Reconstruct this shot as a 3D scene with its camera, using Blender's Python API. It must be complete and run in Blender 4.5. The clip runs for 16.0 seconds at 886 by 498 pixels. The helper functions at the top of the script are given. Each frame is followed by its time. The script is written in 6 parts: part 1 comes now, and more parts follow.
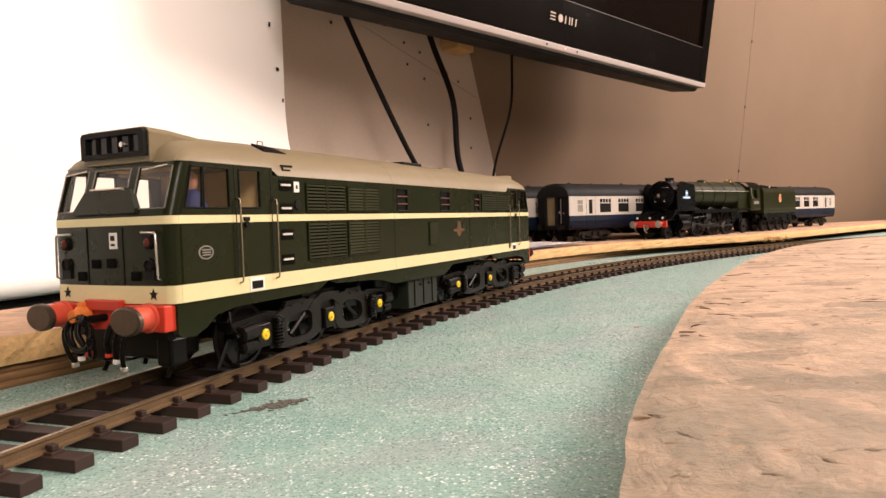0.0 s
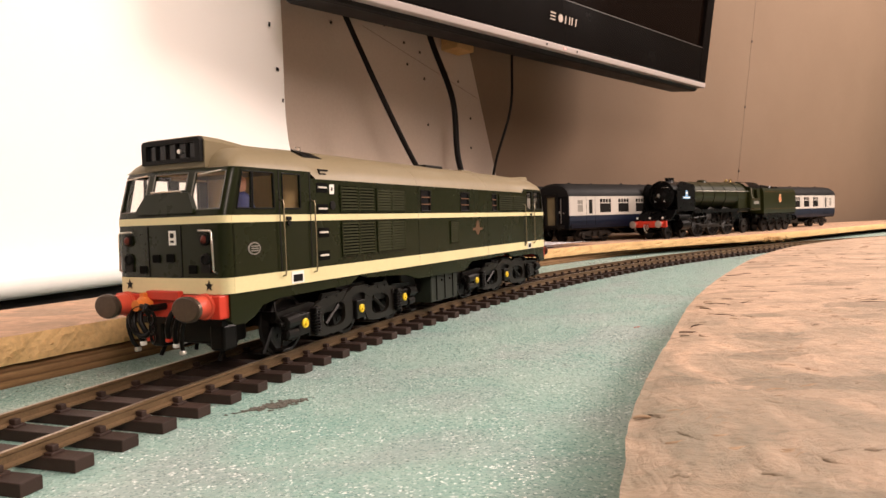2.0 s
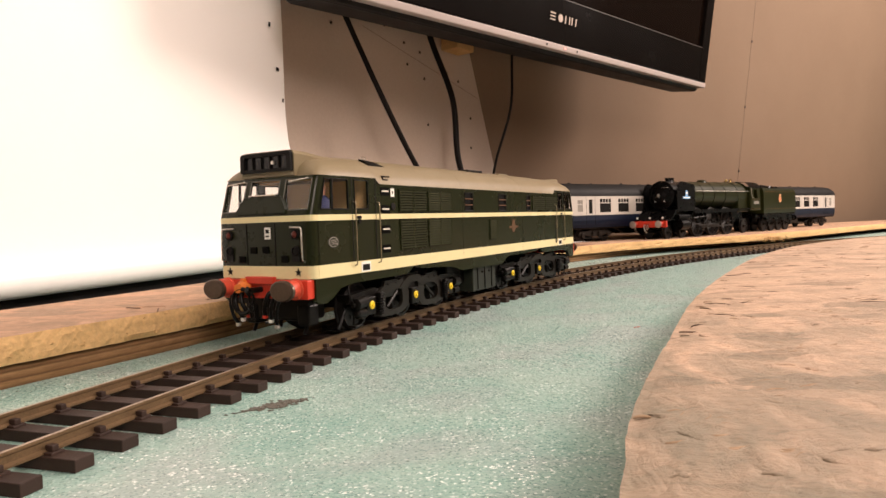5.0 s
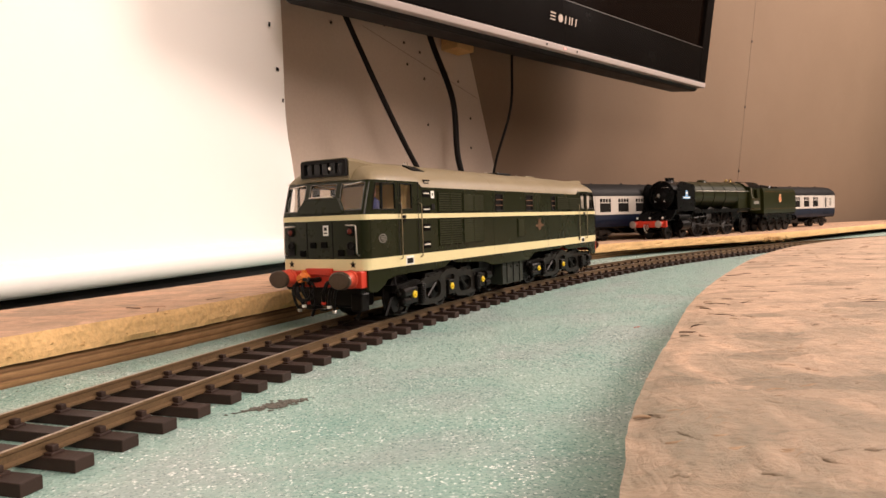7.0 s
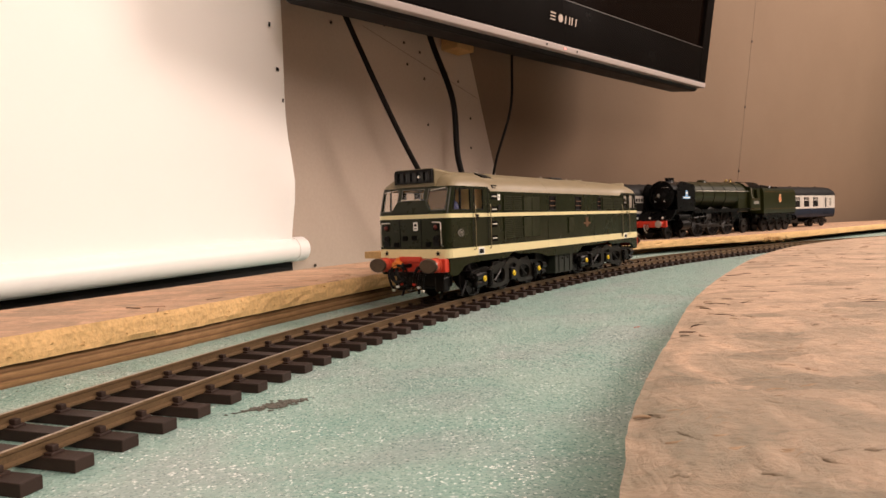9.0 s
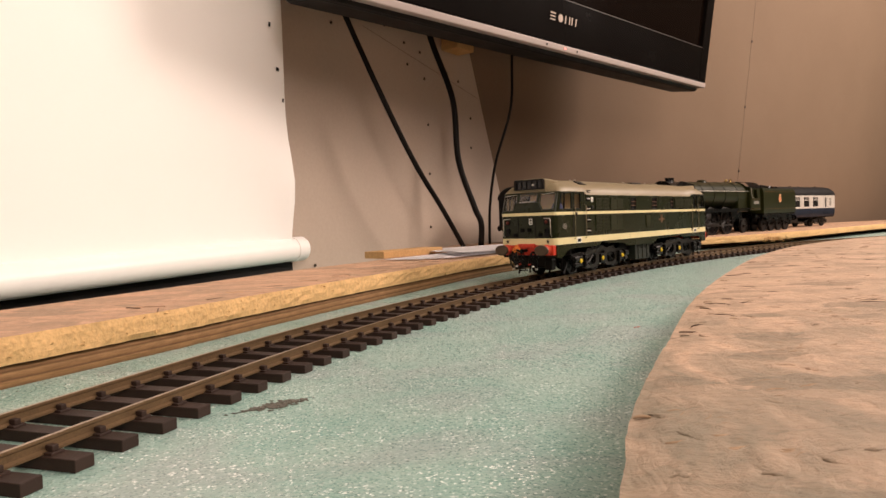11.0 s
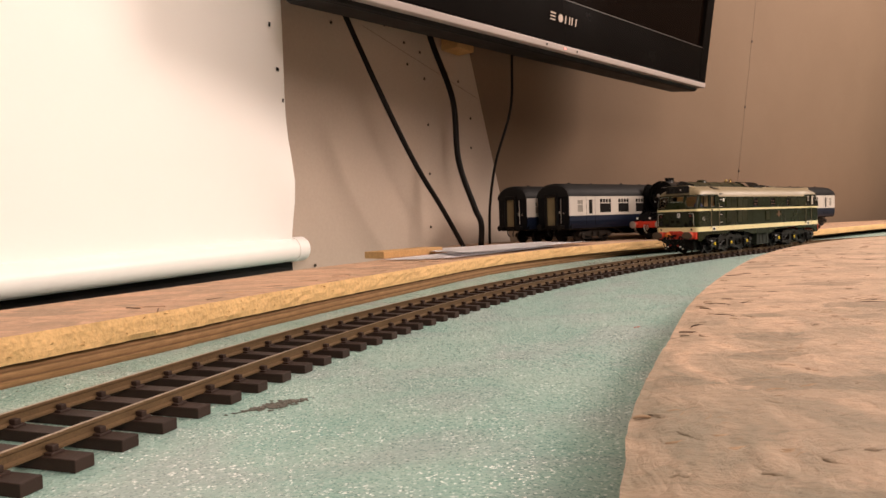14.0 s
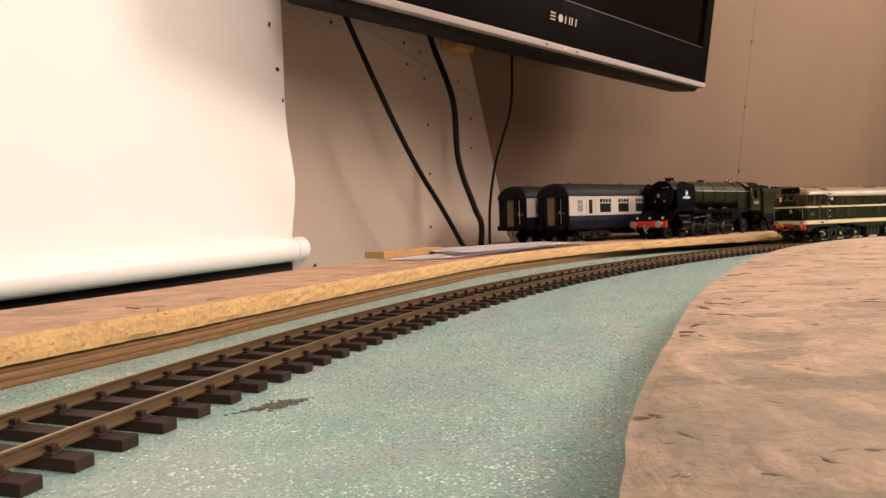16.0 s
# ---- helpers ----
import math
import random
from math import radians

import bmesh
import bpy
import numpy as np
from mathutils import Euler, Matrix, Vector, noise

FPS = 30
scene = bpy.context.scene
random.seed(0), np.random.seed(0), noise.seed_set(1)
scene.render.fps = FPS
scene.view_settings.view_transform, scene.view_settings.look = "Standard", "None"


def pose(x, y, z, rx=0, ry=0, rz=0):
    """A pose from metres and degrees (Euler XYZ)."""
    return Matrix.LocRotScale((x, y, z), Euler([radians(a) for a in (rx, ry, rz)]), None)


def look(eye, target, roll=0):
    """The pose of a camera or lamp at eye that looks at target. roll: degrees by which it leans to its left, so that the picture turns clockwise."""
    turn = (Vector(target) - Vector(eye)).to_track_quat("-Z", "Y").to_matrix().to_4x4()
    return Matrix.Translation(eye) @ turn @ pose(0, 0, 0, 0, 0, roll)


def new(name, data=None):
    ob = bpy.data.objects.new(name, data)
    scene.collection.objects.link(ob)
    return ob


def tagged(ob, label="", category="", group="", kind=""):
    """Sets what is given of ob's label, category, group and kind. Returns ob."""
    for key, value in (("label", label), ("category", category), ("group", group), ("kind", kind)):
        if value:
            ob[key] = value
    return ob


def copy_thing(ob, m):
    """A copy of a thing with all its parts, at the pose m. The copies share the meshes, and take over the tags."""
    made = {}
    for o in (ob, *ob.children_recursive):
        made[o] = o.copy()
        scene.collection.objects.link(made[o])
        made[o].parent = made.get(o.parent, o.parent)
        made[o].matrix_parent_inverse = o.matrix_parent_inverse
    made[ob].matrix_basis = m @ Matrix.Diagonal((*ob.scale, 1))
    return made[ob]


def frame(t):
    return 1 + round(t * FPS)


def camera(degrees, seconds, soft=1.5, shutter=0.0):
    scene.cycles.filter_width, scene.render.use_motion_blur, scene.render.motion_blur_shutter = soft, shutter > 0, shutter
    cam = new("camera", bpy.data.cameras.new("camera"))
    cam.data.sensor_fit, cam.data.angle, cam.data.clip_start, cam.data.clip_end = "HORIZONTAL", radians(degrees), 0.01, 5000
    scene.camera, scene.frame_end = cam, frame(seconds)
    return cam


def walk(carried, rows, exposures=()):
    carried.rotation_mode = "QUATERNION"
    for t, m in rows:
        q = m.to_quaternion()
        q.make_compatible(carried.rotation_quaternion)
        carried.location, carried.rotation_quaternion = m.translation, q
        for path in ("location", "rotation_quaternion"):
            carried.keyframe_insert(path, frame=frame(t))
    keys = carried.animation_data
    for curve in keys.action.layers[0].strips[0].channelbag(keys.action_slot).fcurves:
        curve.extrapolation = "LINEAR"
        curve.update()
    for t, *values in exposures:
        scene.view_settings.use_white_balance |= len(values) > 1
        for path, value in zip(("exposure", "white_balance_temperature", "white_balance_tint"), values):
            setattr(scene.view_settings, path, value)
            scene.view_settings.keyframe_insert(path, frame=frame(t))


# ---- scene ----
cam = camera(67.23, 16.0)
EYE = (0.0, 0.0, 0.0626)
AIM = (0.0, math.cos(radians(2.407)), 0.0626 - math.sin(radians(2.407)))
walk(cam, [(0, look(EYE, AIM, -1.863)), (16, look(EYE, AIM, -1.863))],
     exposures=[(0, 0.42, 6290, 10), (2.5, 0.34, 6330, 10), (7, 0.22, 6390, 10), (9, 0.02, 6490, 10), (12, 0.0, 6500, 10), (16, 0.0, 6500, 10)])

# ---- world and light: a dim closed room, a warm side lamp and two added fills ----
world = bpy.data.worlds.new("room_dark")
scene.world = world
world.use_nodes = True
world.node_tree.nodes["Background"].inputs[0].default_value = (0.9, 0.75, 0.6, 1)
world.node_tree.nodes["Background"].inputs[1].default_value = 0.004


def area_lamp(name, at, to, size, watts, colour):
    data = bpy.data.lights.new(name, "AREA")
    data.shape, data.size, data.energy, data.color = "DISK", size, watts, colour
    ob = new(name, data)
    ob.matrix_world = look(at, to)
    return ob


WARM = (1.0, 0.805, 0.70)
area_lamp("side_lamp_light", (2.10, 1.25, 1.20), (0.1, 0.75, 0.1), 0.70, 50.0, WARM)
# wide unseen disc added overhead to soften the shadows
area_lamp("ceiling_panel_light", (0.95, 0.22, 1.42), (0.95, 0.221, 0.1), 1.60, 23.0, WARM)
# unseen low fill behind the eye, added to even out the back wall
area_lamp("room_lamp_light", (0.75, -1.35, 1.05), (0.5, 1.2, 0.2), 0.70, 22.0, WARM)

# ---- materials ----


def nodes_of(m):
    m.use_nodes = True
    t = m.node_tree
    return t, t.nodes, t.links, t.nodes["Principled BSDF"]


def ramp(nt, stops, src):
    r = nt.nodes.new("ShaderNodeValToRGB")
    while len(r.color_ramp.elements) < len(stops):
        r.color_ramp.elements.new(0.5)
    for e, (p, c) in zip(r.color_ramp.elements, stops):
        e.position, e.color = p, (*c, 1) if len(c) == 3 else c
    nt.links.new(src, r.inputs[0])
    return r.outputs[0]


def noise_tex(nt, scale, detail=4, rough=0.55, stretch=None, turn=(0, 0, 0), distort=0.0):
    tc = nt.nodes.new("ShaderNodeTexCoord")
    mp = nt.nodes.new("ShaderNodeMapping")
    nt.links.new(tc.outputs["Object"], mp.inputs[0])
    mp.inputs["Rotation"].default_value = turn
    mp.inputs["Scale"].default_value = stretch or (1, 1, 1)
    n = nt.nodes.new("ShaderNodeTexNoise")
    n.inputs["Scale"].default_value, n.inputs["Detail"].default_value = scale, detail
    n.inputs["Roughness"].default_value, n.inputs["Distortion"].default_value = rough, distort
    nt.links.new(mp.outputs[0], n.inputs["Vector"])
    return n.outputs["Fac"]


def mix(nt, fac, a, b, mode="MIX"):
    m = nt.nodes.new("ShaderNodeMix")
    m.data_type, m.blend_type = "RGBA", mode
    for sock, val in ((m.inputs[0], fac), (m.inputs[6], a), (m.inputs[7], b)):
        if isinstance(val, (int, float)):
            sock.default_value = val
        elif isinstance(val, tuple):
            sock.default_value = (*val, 1)
        else:
            nt.links.new(val, sock)
    return m.outputs[2]


def bump(nt, height, bsdf, dist, strength=0.6):
    b = nt.nodes.new("ShaderNodeBump")
    b.inputs["Distance"].default_value, b.inputs["Strength"].default_value = dist, strength
    nt.links.new(height, b.inputs["Height"])
    nt.links.new(b.outputs[0], bsdf.inputs["Normal"])


def plain(name, colour, rough=0.5, metal=0.0, grain=900, var=0.12, dirt=60, dirt_amount=0.25, relief=0.00005, per_piece=0.0, shine=0.28):
    """A painted, moulded or metal surface with fine grain, larger blotches and slight relief."""
    m = bpy.data.materials.new(name)
    nt, nodes, links, b = nodes_of(m)
    dark = tuple(c * (1 - dirt_amount) for c in colour)
    big = noise_tex(nt, dirt, 5, 0.6)
    col = mix(nt, ramp(nt, [(0.35, (0, 0, 0)), (0.75, (1, 1, 1))], big), colour, dark)
    fine = noise_tex(nt, grain, 3)
    col = mix(nt, var, col, ramp(nt, [(0.3, tuple(c * 0.5 for c in colour)), (0.7, tuple(min(1, c * 1.4) for c in colour))], fine))
    if per_piece:
        info = nodes.new("ShaderNodeObjectInfo")
        col = mix(nt, per_piece, col, ramp(nt, [(0, tuple(c * 0.55 for c in colour)), (1, tuple(min(1, c * 1.5) for c in colour))], info.outputs["Random"]))
    links.new(col, b.inputs["Base Color"])
    r = nodes.new("ShaderNodeMapRange")
    r.inputs[3].default_value, r.inputs[4].default_value = max(0.02, rough - 0.1), min(1, rough + 0.12)
    links.new(big, r.inputs[0])
    links.new(r.outputs[0], b.inputs["Roughness"])
    b.inputs["Metallic"].default_value = metal
    b.inputs["Specular IOR Level"].default_value = shine
    if relief:
        bump(nt, fine, b, relief)
    return m


def osb(name, light, mid, dark, tint, near_shade=None):
    """Worn strand board: pinkish wood, olive and grey blotches, faint flakes, torn grain."""
    m = bpy.data.materials.new(name)
    nt, nodes, links, b = nodes_of(m)
    blotch = noise_tex(nt, 11, 5, 0.6, (2.2, 0.55, 1), (0, 0, 0.25), 0.6)
    col = mix(nt, ramp(nt, [(0.36, (0, 0, 0)), (0.60, (1, 1, 1))], blotch), light, mid)
    spots = noise_tex(nt, 42, 6, 0.66, (2.2, 0.8, 1), (0, 0, 0.6), 1.6)
    col = mix(nt, ramp(nt, [(0.50, (0, 0, 0)), (0.68, (0.5, 0.5, 0.5))], spots), col, tint)
    heights = []
    for ang, sc in ((0.35, 40), (1.3, 46), (2.2, 36)):
        tc = nodes.new("ShaderNodeTexCoord")
        mp = nodes.new("ShaderNodeMapping")
        links.new(tc.outputs["Object"], mp.inputs[0])
        mp.inputs["Rotation"].default_value = (0, 0, ang)
        mp.inputs["Scale"].default_value = (0.9, 2.2, 1.0)
        v = nodes.new("ShaderNodeTexVoronoi")
        v.inputs["Scale"].default_value = sc
        links.new(mp.outputs[0], v.inputs["Vector"])
        sep = nodes.new("ShaderNodeSeparateColor")
        links.new(v.outputs["Color"], sep.inputs[0])
        flake = ramp(nt, [(0.0, tint), (0.25, mid), (0.5, light), (0.75, tuple(min(1, c * 1.15) for c in light)), (1.0, mid)], sep.outputs[0])
        pick = ramp(nt, [(0.55, (0, 0, 0)), (0.60, (0.75, 0.75, 0.75))], sep.outputs[1])
        col = mix(nt, pick, col, flake)
        heights.append(pick)
    for ang in (0.5, 1.2, 2.3):
        crack = noise_tex(nt, 70, 3, 0.5, (0.14, 1.5, 1), (0, 0, ang), 0.8)
        col = mix(nt, ramp(nt, [(0.70, (0, 0, 0)), (0.75, (0.75, 0.75, 0.75))], crack), col, dark)
    fibre = noise_tex(nt, 95, 7, 0.68, (1.0, 0.7, 1), (0, 0, 0.5), 2.4)
    col = mix(nt, ramp(nt, [(0.46, (0, 0, 0)), (0.64, (0.3, 0.3, 0.3))], fibre), col, tint)
    grain = noise_tex(nt, 380, 4, 0.6, (0.5, 1.2, 1), (0, 0, 0.9))
    col = mix(nt, 0.22, col, ramp(nt, [(0.3, dark), (0.62, light)], grain))
    if near_shade:
        # darker grey-olive over the near corner: the dimmer light there, painted in
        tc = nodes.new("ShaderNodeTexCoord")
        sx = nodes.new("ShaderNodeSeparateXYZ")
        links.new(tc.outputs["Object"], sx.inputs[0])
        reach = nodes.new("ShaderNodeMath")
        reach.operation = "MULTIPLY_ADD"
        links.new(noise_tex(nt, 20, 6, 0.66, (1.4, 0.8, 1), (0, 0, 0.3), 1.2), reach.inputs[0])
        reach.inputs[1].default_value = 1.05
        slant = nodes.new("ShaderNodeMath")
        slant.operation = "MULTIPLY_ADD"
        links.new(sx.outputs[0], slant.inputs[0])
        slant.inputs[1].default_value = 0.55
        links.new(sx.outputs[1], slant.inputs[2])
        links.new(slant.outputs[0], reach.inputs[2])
        col = mix(nt, ramp(nt, [(0.56, (0.9, 0.9, 0.9)), (0.90, (0, 0, 0))], reach.outputs[0]), col, near_shade)
    links.new(col, b.inputs["Base Color"])
    b.inputs["Roughness"].default_value = 0.75
    b.inputs["Specular IOR Level"].default_value = 0.25
    add = nodes.new("ShaderNodeMath")
    links.new(fibre, add.inputs[0])
    links.new(grain, add.inputs[1])
    total = add.outputs[0]
    for h in heights:
        up = nodes.new("ShaderNodeMath")
        up.operation = "MULTIPLY_ADD"
        links.new(h, up.inputs[0])
        up.inputs[1].default_value = 1.0
        links.new(total, up.inputs[2])
        total = up.outputs[0]
    bump(nt, total, b, 0.0022, 0.6)
    return m


def plywood():
    """Plywood seen on its sawn edge: darker and paler veneers one above another."""
    m = bpy.data.materials.new("plywood_edge")
    nt, nodes, links, b = nodes_of(m)
    tc = nodes.new("ShaderNodeTexCoord")
    sx = nodes.new("ShaderNodeSeparateXYZ")
    links.new(tc.outputs["Object"], sx.inputs[0])
    wavy = nodes.new("ShaderNodeMath")
    wavy.operation = "MULTIPLY_ADD"
    links.new(noise_tex(nt, 30, 4), wavy.inputs[0])
    wavy.inputs[1].default_value = 0.0012
    links.new(sx.outputs[2], wavy.inputs[2])
    up = nodes.new("ShaderNodeMath")
    up.operation = "MULTIPLY"
    links.new(wavy.outputs[0], up.inputs[0])
    up.inputs[1].default_value = 95.0
    # the darkest stop, at the top, paints the shade under the board above
    veneer = ramp(nt, [(0.0, (0.13, 0.065, 0.028)), (0.18, (0.30, 0.17, 0.075)), (0.30, (0.33, 0.19, 0.085)), (0.36, (0.11, 0.055, 0.025)), (0.44, (0.24, 0.13, 0.055)), (0.62, (0.36, 0.21, 0.10)), (0.70, (0.14, 0.07, 0.03)), (0.80, (0.28, 0.155, 0.07)), (0.95, (0.07, 0.035, 0.018))], up.outputs[0])
    grain = noise_tex(nt, 260, 5, 0.65, (0.4, 0.4, 3.0))
    col = mix(nt, ramp(nt, [(0.35, (0, 0, 0)), (0.7, (0.55,) * 3)], grain), veneer, (0.10, 0.052, 0.024))
    links.new(col, b.inputs["Base Color"])
    b.inputs["Roughness"].default_value = 0.75
    b.inputs["Specular IOR Level"].default_value = 0.25
    bump(nt, grain, b, 0.0006)
    return m


def foam_material():
    """Pale green insulation foam; the glitter of its cut cells is painted in as white."""
    m = bpy.data.materials.new("green_foam")
    nt, nodes, links, b = nodes_of(m)
    tc = nodes.new("ShaderNodeTexCoord")
    v = nodes.new("ShaderNodeTexVoronoi")
    v.inputs["Scale"].default_value = 1500
    links.new(tc.outputs["Object"], v.inputs["Vector"])
    sep = nodes.new("ShaderNodeSeparateColor")
    links.new(v.outputs["Color"], sep.inputs[0])
    base = mix(nt, ramp(nt, [(0.35, (0, 0, 0)), (0.7, (1, 1, 1))], noise_tex(nt, 22, 5)), (0.20, 0.37, 0.322), (0.335, 0.465, 0.415))
    streak = noise_tex(nt, 15, 5, 0.55, (1.1, 1.5, 1), (0, 0, 0.15), 0.5)
    base = mix(nt, ramp(nt, [(0.48, (0, 0, 0)), (0.62, (0.75, 0.75, 0.75))], streak), base, (0.295, 0.36, 0.35))
    cells = ramp(nt, [(0.0, (0.15, 0.25, 0.22)), (0.80, (0.33, 0.46, 0.415)), (0.92, (0.60, 0.75, 0.68)), (1.0, (1.0, 1.0, 1.0))], sep.outputs[0])
    v2 = nodes.new("ShaderNodeTexVoronoi")
    v2.inputs["Scale"].default_value = 1550
    links.new(tc.outputs["Object"], v2.inputs["Vector"])
    sep2 = nodes.new("ShaderNodeSeparateColor")
    links.new(v2.outputs["Color"], sep2.inputs[0])
    # near-white cells in the base colour imitate sparkling highlights, thinned out by noise
    glint = ramp(nt, [(0.905, (0, 0, 0)), (0.96, (0.9, 0.9, 0.9))], sep2.outputs[0])
    glint_vary = nodes.new("ShaderNodeMath")
    glint_vary.operation = "MULTIPLY"
    links.new(glint, glint_vary.inputs[0])
    links.new(ramp(nt, [(0.36, (0.3,) * 3), (0.60, (1, 1, 1))], noise_tex(nt, 30, 4, 0.55, (0.8, 1.6, 1))), glint_vary.inputs[1])
    glint = glint_vary.outputs[0]
    pit = ramp(nt, [(0.0, (0.25, 0.25, 0.25)), (0.10, (0, 0, 0))], sep2.outputs[1])
    col = mix(nt, pit, mix(nt, 0.17, base, cells), (0.10, 0.19, 0.165))
    links.new(mix(nt, glint, col, (0.95, 1.0, 0.96)), b.inputs["Base Color"])
    links.new(ramp(nt, [(0.0, (0.5,) * 3), (0.8, (0.35,) * 3), (0.9, (0.12,) * 3)], sep.outputs[1]), b.inputs["Roughness"])
    add = nodes.new("ShaderNodeMath")
    links.new(sep.outputs[2], add.inputs[0])
    links.new(noise_tex(nt, 300, 3), add.inputs[1])
    bump(nt, add.outputs[0], b, 0.0012, 0.6)
    return m


def glass(name, tint=(1, 1, 1), gloss=0.1):
    m = bpy.data.materials.new(name)
    m.use_nodes = True
    nt = m.node_tree
    nt.nodes.clear()
    out = nt.nodes.new("ShaderNodeOutputMaterial")
    tr = nt.nodes.new("ShaderNodeBsdfTransparent")
    tr.inputs[0].default_value = (*tint, 1)
    gl = nt.nodes.new("ShaderNodeBsdfGlossy")
    gl.inputs["Roughness"].default_value = 0.05
    mx = nt.nodes.new("ShaderNodeMixShader")
    mx.inputs[0].default_value = gloss
    nt.links.new(tr.outputs[0], mx.inputs[1])
    nt.links.new(gl.outputs[0], mx.inputs[2])
    nt.links.new(mx.outputs[0], out.inputs[0])
    return m


def glow(name, colour, strength):
    m = bpy.data.materials.new(name)
    nt, nodes, links, b = nodes_of(m)
    b.inputs["Base Color"].default_value = (*colour, 1)
    b.inputs["Emission Color"].default_value = (*colour, 1)
    b.inputs["Emission Strength"].default_value = strength
    return m


FOAM = foam_material()
OSB_TOP = osb("strand_board_top", (0.60, 0.37, 0.24), (0.44, 0.295, 0.19), (0.12, 0.07, 0.045), (0.29, 0.22, 0.155))
OSB_EDGE = plain("strand_board_edge", (0.68, 0.44, 0.20), 0.85, 0, 420, 0.28, 45, 0.25, 0.0015)
# the last colour paints the dimmer light on the near corner
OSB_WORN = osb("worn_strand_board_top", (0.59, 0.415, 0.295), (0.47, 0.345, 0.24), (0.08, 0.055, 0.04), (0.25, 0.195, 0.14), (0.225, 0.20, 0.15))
PLY = plywood()
WALL = plain("grey_plasterboard", (0.185, 0.127, 0.084), 0.85, 0, 260, 0.05, 2.5, 0.10, 0.0002)
PANEL = plain("ivory_plasterboard", (0.47, 0.385, 0.315), 0.85, 0, 260, 0.06, 3.0, 0.10, 0.0002)
PAINT = plain("ceiling_paint", (0.24, 0.22, 0.20), 0.9, 0, 200, 0.04, 2, 0.08, 0.0002)
CARPET = plain("dark_floor", (0.06, 0.05, 0.045), 0.95, 0, 300, 0.3, 5, 0.3, 0.001)
# near-black that stands for the shade below the white screen
GAP_SHADE = plain("gap_shade_black", (0.012, 0.011, 0.01), 0.8, 0, 300, 0.2, 20, 0.3, 0.0002)
SCREEN = plain("white_screen_cloth", (0.93, 0.91, 0.88), 0.8, 0, 1500, 0.03, 3, 0.04, 0.00008)
WHITE_PLASTIC = plain("white_enamel", (0.90, 0.88, 0.85), 0.35, 0, 300, 0.03, 10, 0.06, 0)
SLEEPER = plain("brown_sleeper_plastic", (0.032, 0.0175, 0.0125), 0.6, 0, 1500, 0.25, 120, 0.3, 0.00012, 0.25)
RAIL = plain("brown_weathered_rail", (0.155, 0.10, 0.052), 0.42, 0.35, 1200, 0.3, 80, 0.35, 0.00005)
RAIL_TOP = plain("worn_rail_head", (0.36, 0.27, 0.19), 0.3, 0.8, 900, 0.3, 90, 0.3, 0)

# ---- mesh helpers ----


def part(name, bm, material, parent=None, label="", smooth=False):
    """Links a bmesh as ONE mesh object under a thing or a part."""
    me = bpy.data.meshes.new(name)
    bmesh.ops.recalc_face_normals(bm, faces=bm.faces)
    bm.to_mesh(me)
    bm.free()
    for mt in material if isinstance(material, (list, tuple)) else [material]:
        me.materials.append(mt)
    if smooth:
        me.shade_smooth()
    ob = new(name, me)
    if parent:
        ob.parent = parent
    if label:
        tagged(ob, label)
    return ob


def smooth_part(name, bm, material, parent=None, label="", angle=40):
    ob = part(name, bm, material, parent, label, True)
    ob.data.set_sharp_from_angle(angle=radians(angle))
    return ob


def box(bm, x0, x1, y0, y1, z0, z1, bevel=0.0, mi=0, m=None):
    vs = [bm.verts.new((x, y, z)) for x in (x0, x1) for y in (y0, y1) for z in (z0, z1)]
    if m is not None:
        for v in vs:
            v.co = m @ v.co
    fs = [bm.faces.new([vs[i] for i in q]) for q in ((0, 1, 3, 2), (4, 6, 7, 5), (0, 4, 5, 1), (2, 3, 7, 6), (0, 2, 6, 4), (1, 5, 7, 3))]
    for f in fs:
        f.material_index = mi
    if bevel:
        es = list({e for f in fs for e in f.edges})
        r = bmesh.ops.bevel(bm, geom=es, offset=bevel, segments=2, affect="EDGES", profile=0.5)
        for f in r["faces"]:
            f.material_index = mi


def rod(bm, a, b, r, seg=12, r2=None, mi=0, squash=None):
    """A capped cylinder or cone from a to b."""
    a, b = Vector(a), Vector(b)
    q = (b - a).to_track_quat("Z", "Y")
    rings = []
    for p, rad in ((a, r), (b, r if r2 is None else r2)):
        ring = []
        for i in range(seg):
            t = 2 * math.pi * i / seg
            off = q @ Vector((math.cos(t) * rad, math.sin(t) * rad, 0))
            if squash:
                off = Vector((off.x * squash[0], off.y * squash[1], off.z * squash[2]))
            ring.append(bm.verts.new(p + off))
        rings.append(ring)
    fs = [bm.faces.new((rings[0][i], rings[0][(i + 1) % seg], rings[1][(i + 1) % seg], rings[1][i])) for i in range(seg)]
    fs += [bm.faces.new(list(reversed(rings[0]))), bm.faces.new(rings[1])]
    for f in fs:
        f.material_index = mi


def lathe(bm, profile, at, axis, seg=20, mi=0):
    """profile: (radius, distance along axis) rows, turned round the axis through at."""
    q = Vector(axis).to_track_quat("Z", "Y")
    rings = []
    for r, d in profile:
        rings.append([bm.verts.new(Vector(at) + q @ Vector((math.cos(2 * math.pi * i / seg) * r, math.sin(2 * math.pi * i / seg) * r, d))) for i in range(seg)])
    for a, b in zip(rings, rings[1:]):
        for i in range(seg):
            bm.faces.new((a[i], a[(i + 1) % seg], b[(i + 1) % seg], b[i])).material_index = mi
    bm.faces.new(list(reversed(rings[0]))).material_index = mi
    bm.faces.new(rings[-1]).material_index = mi


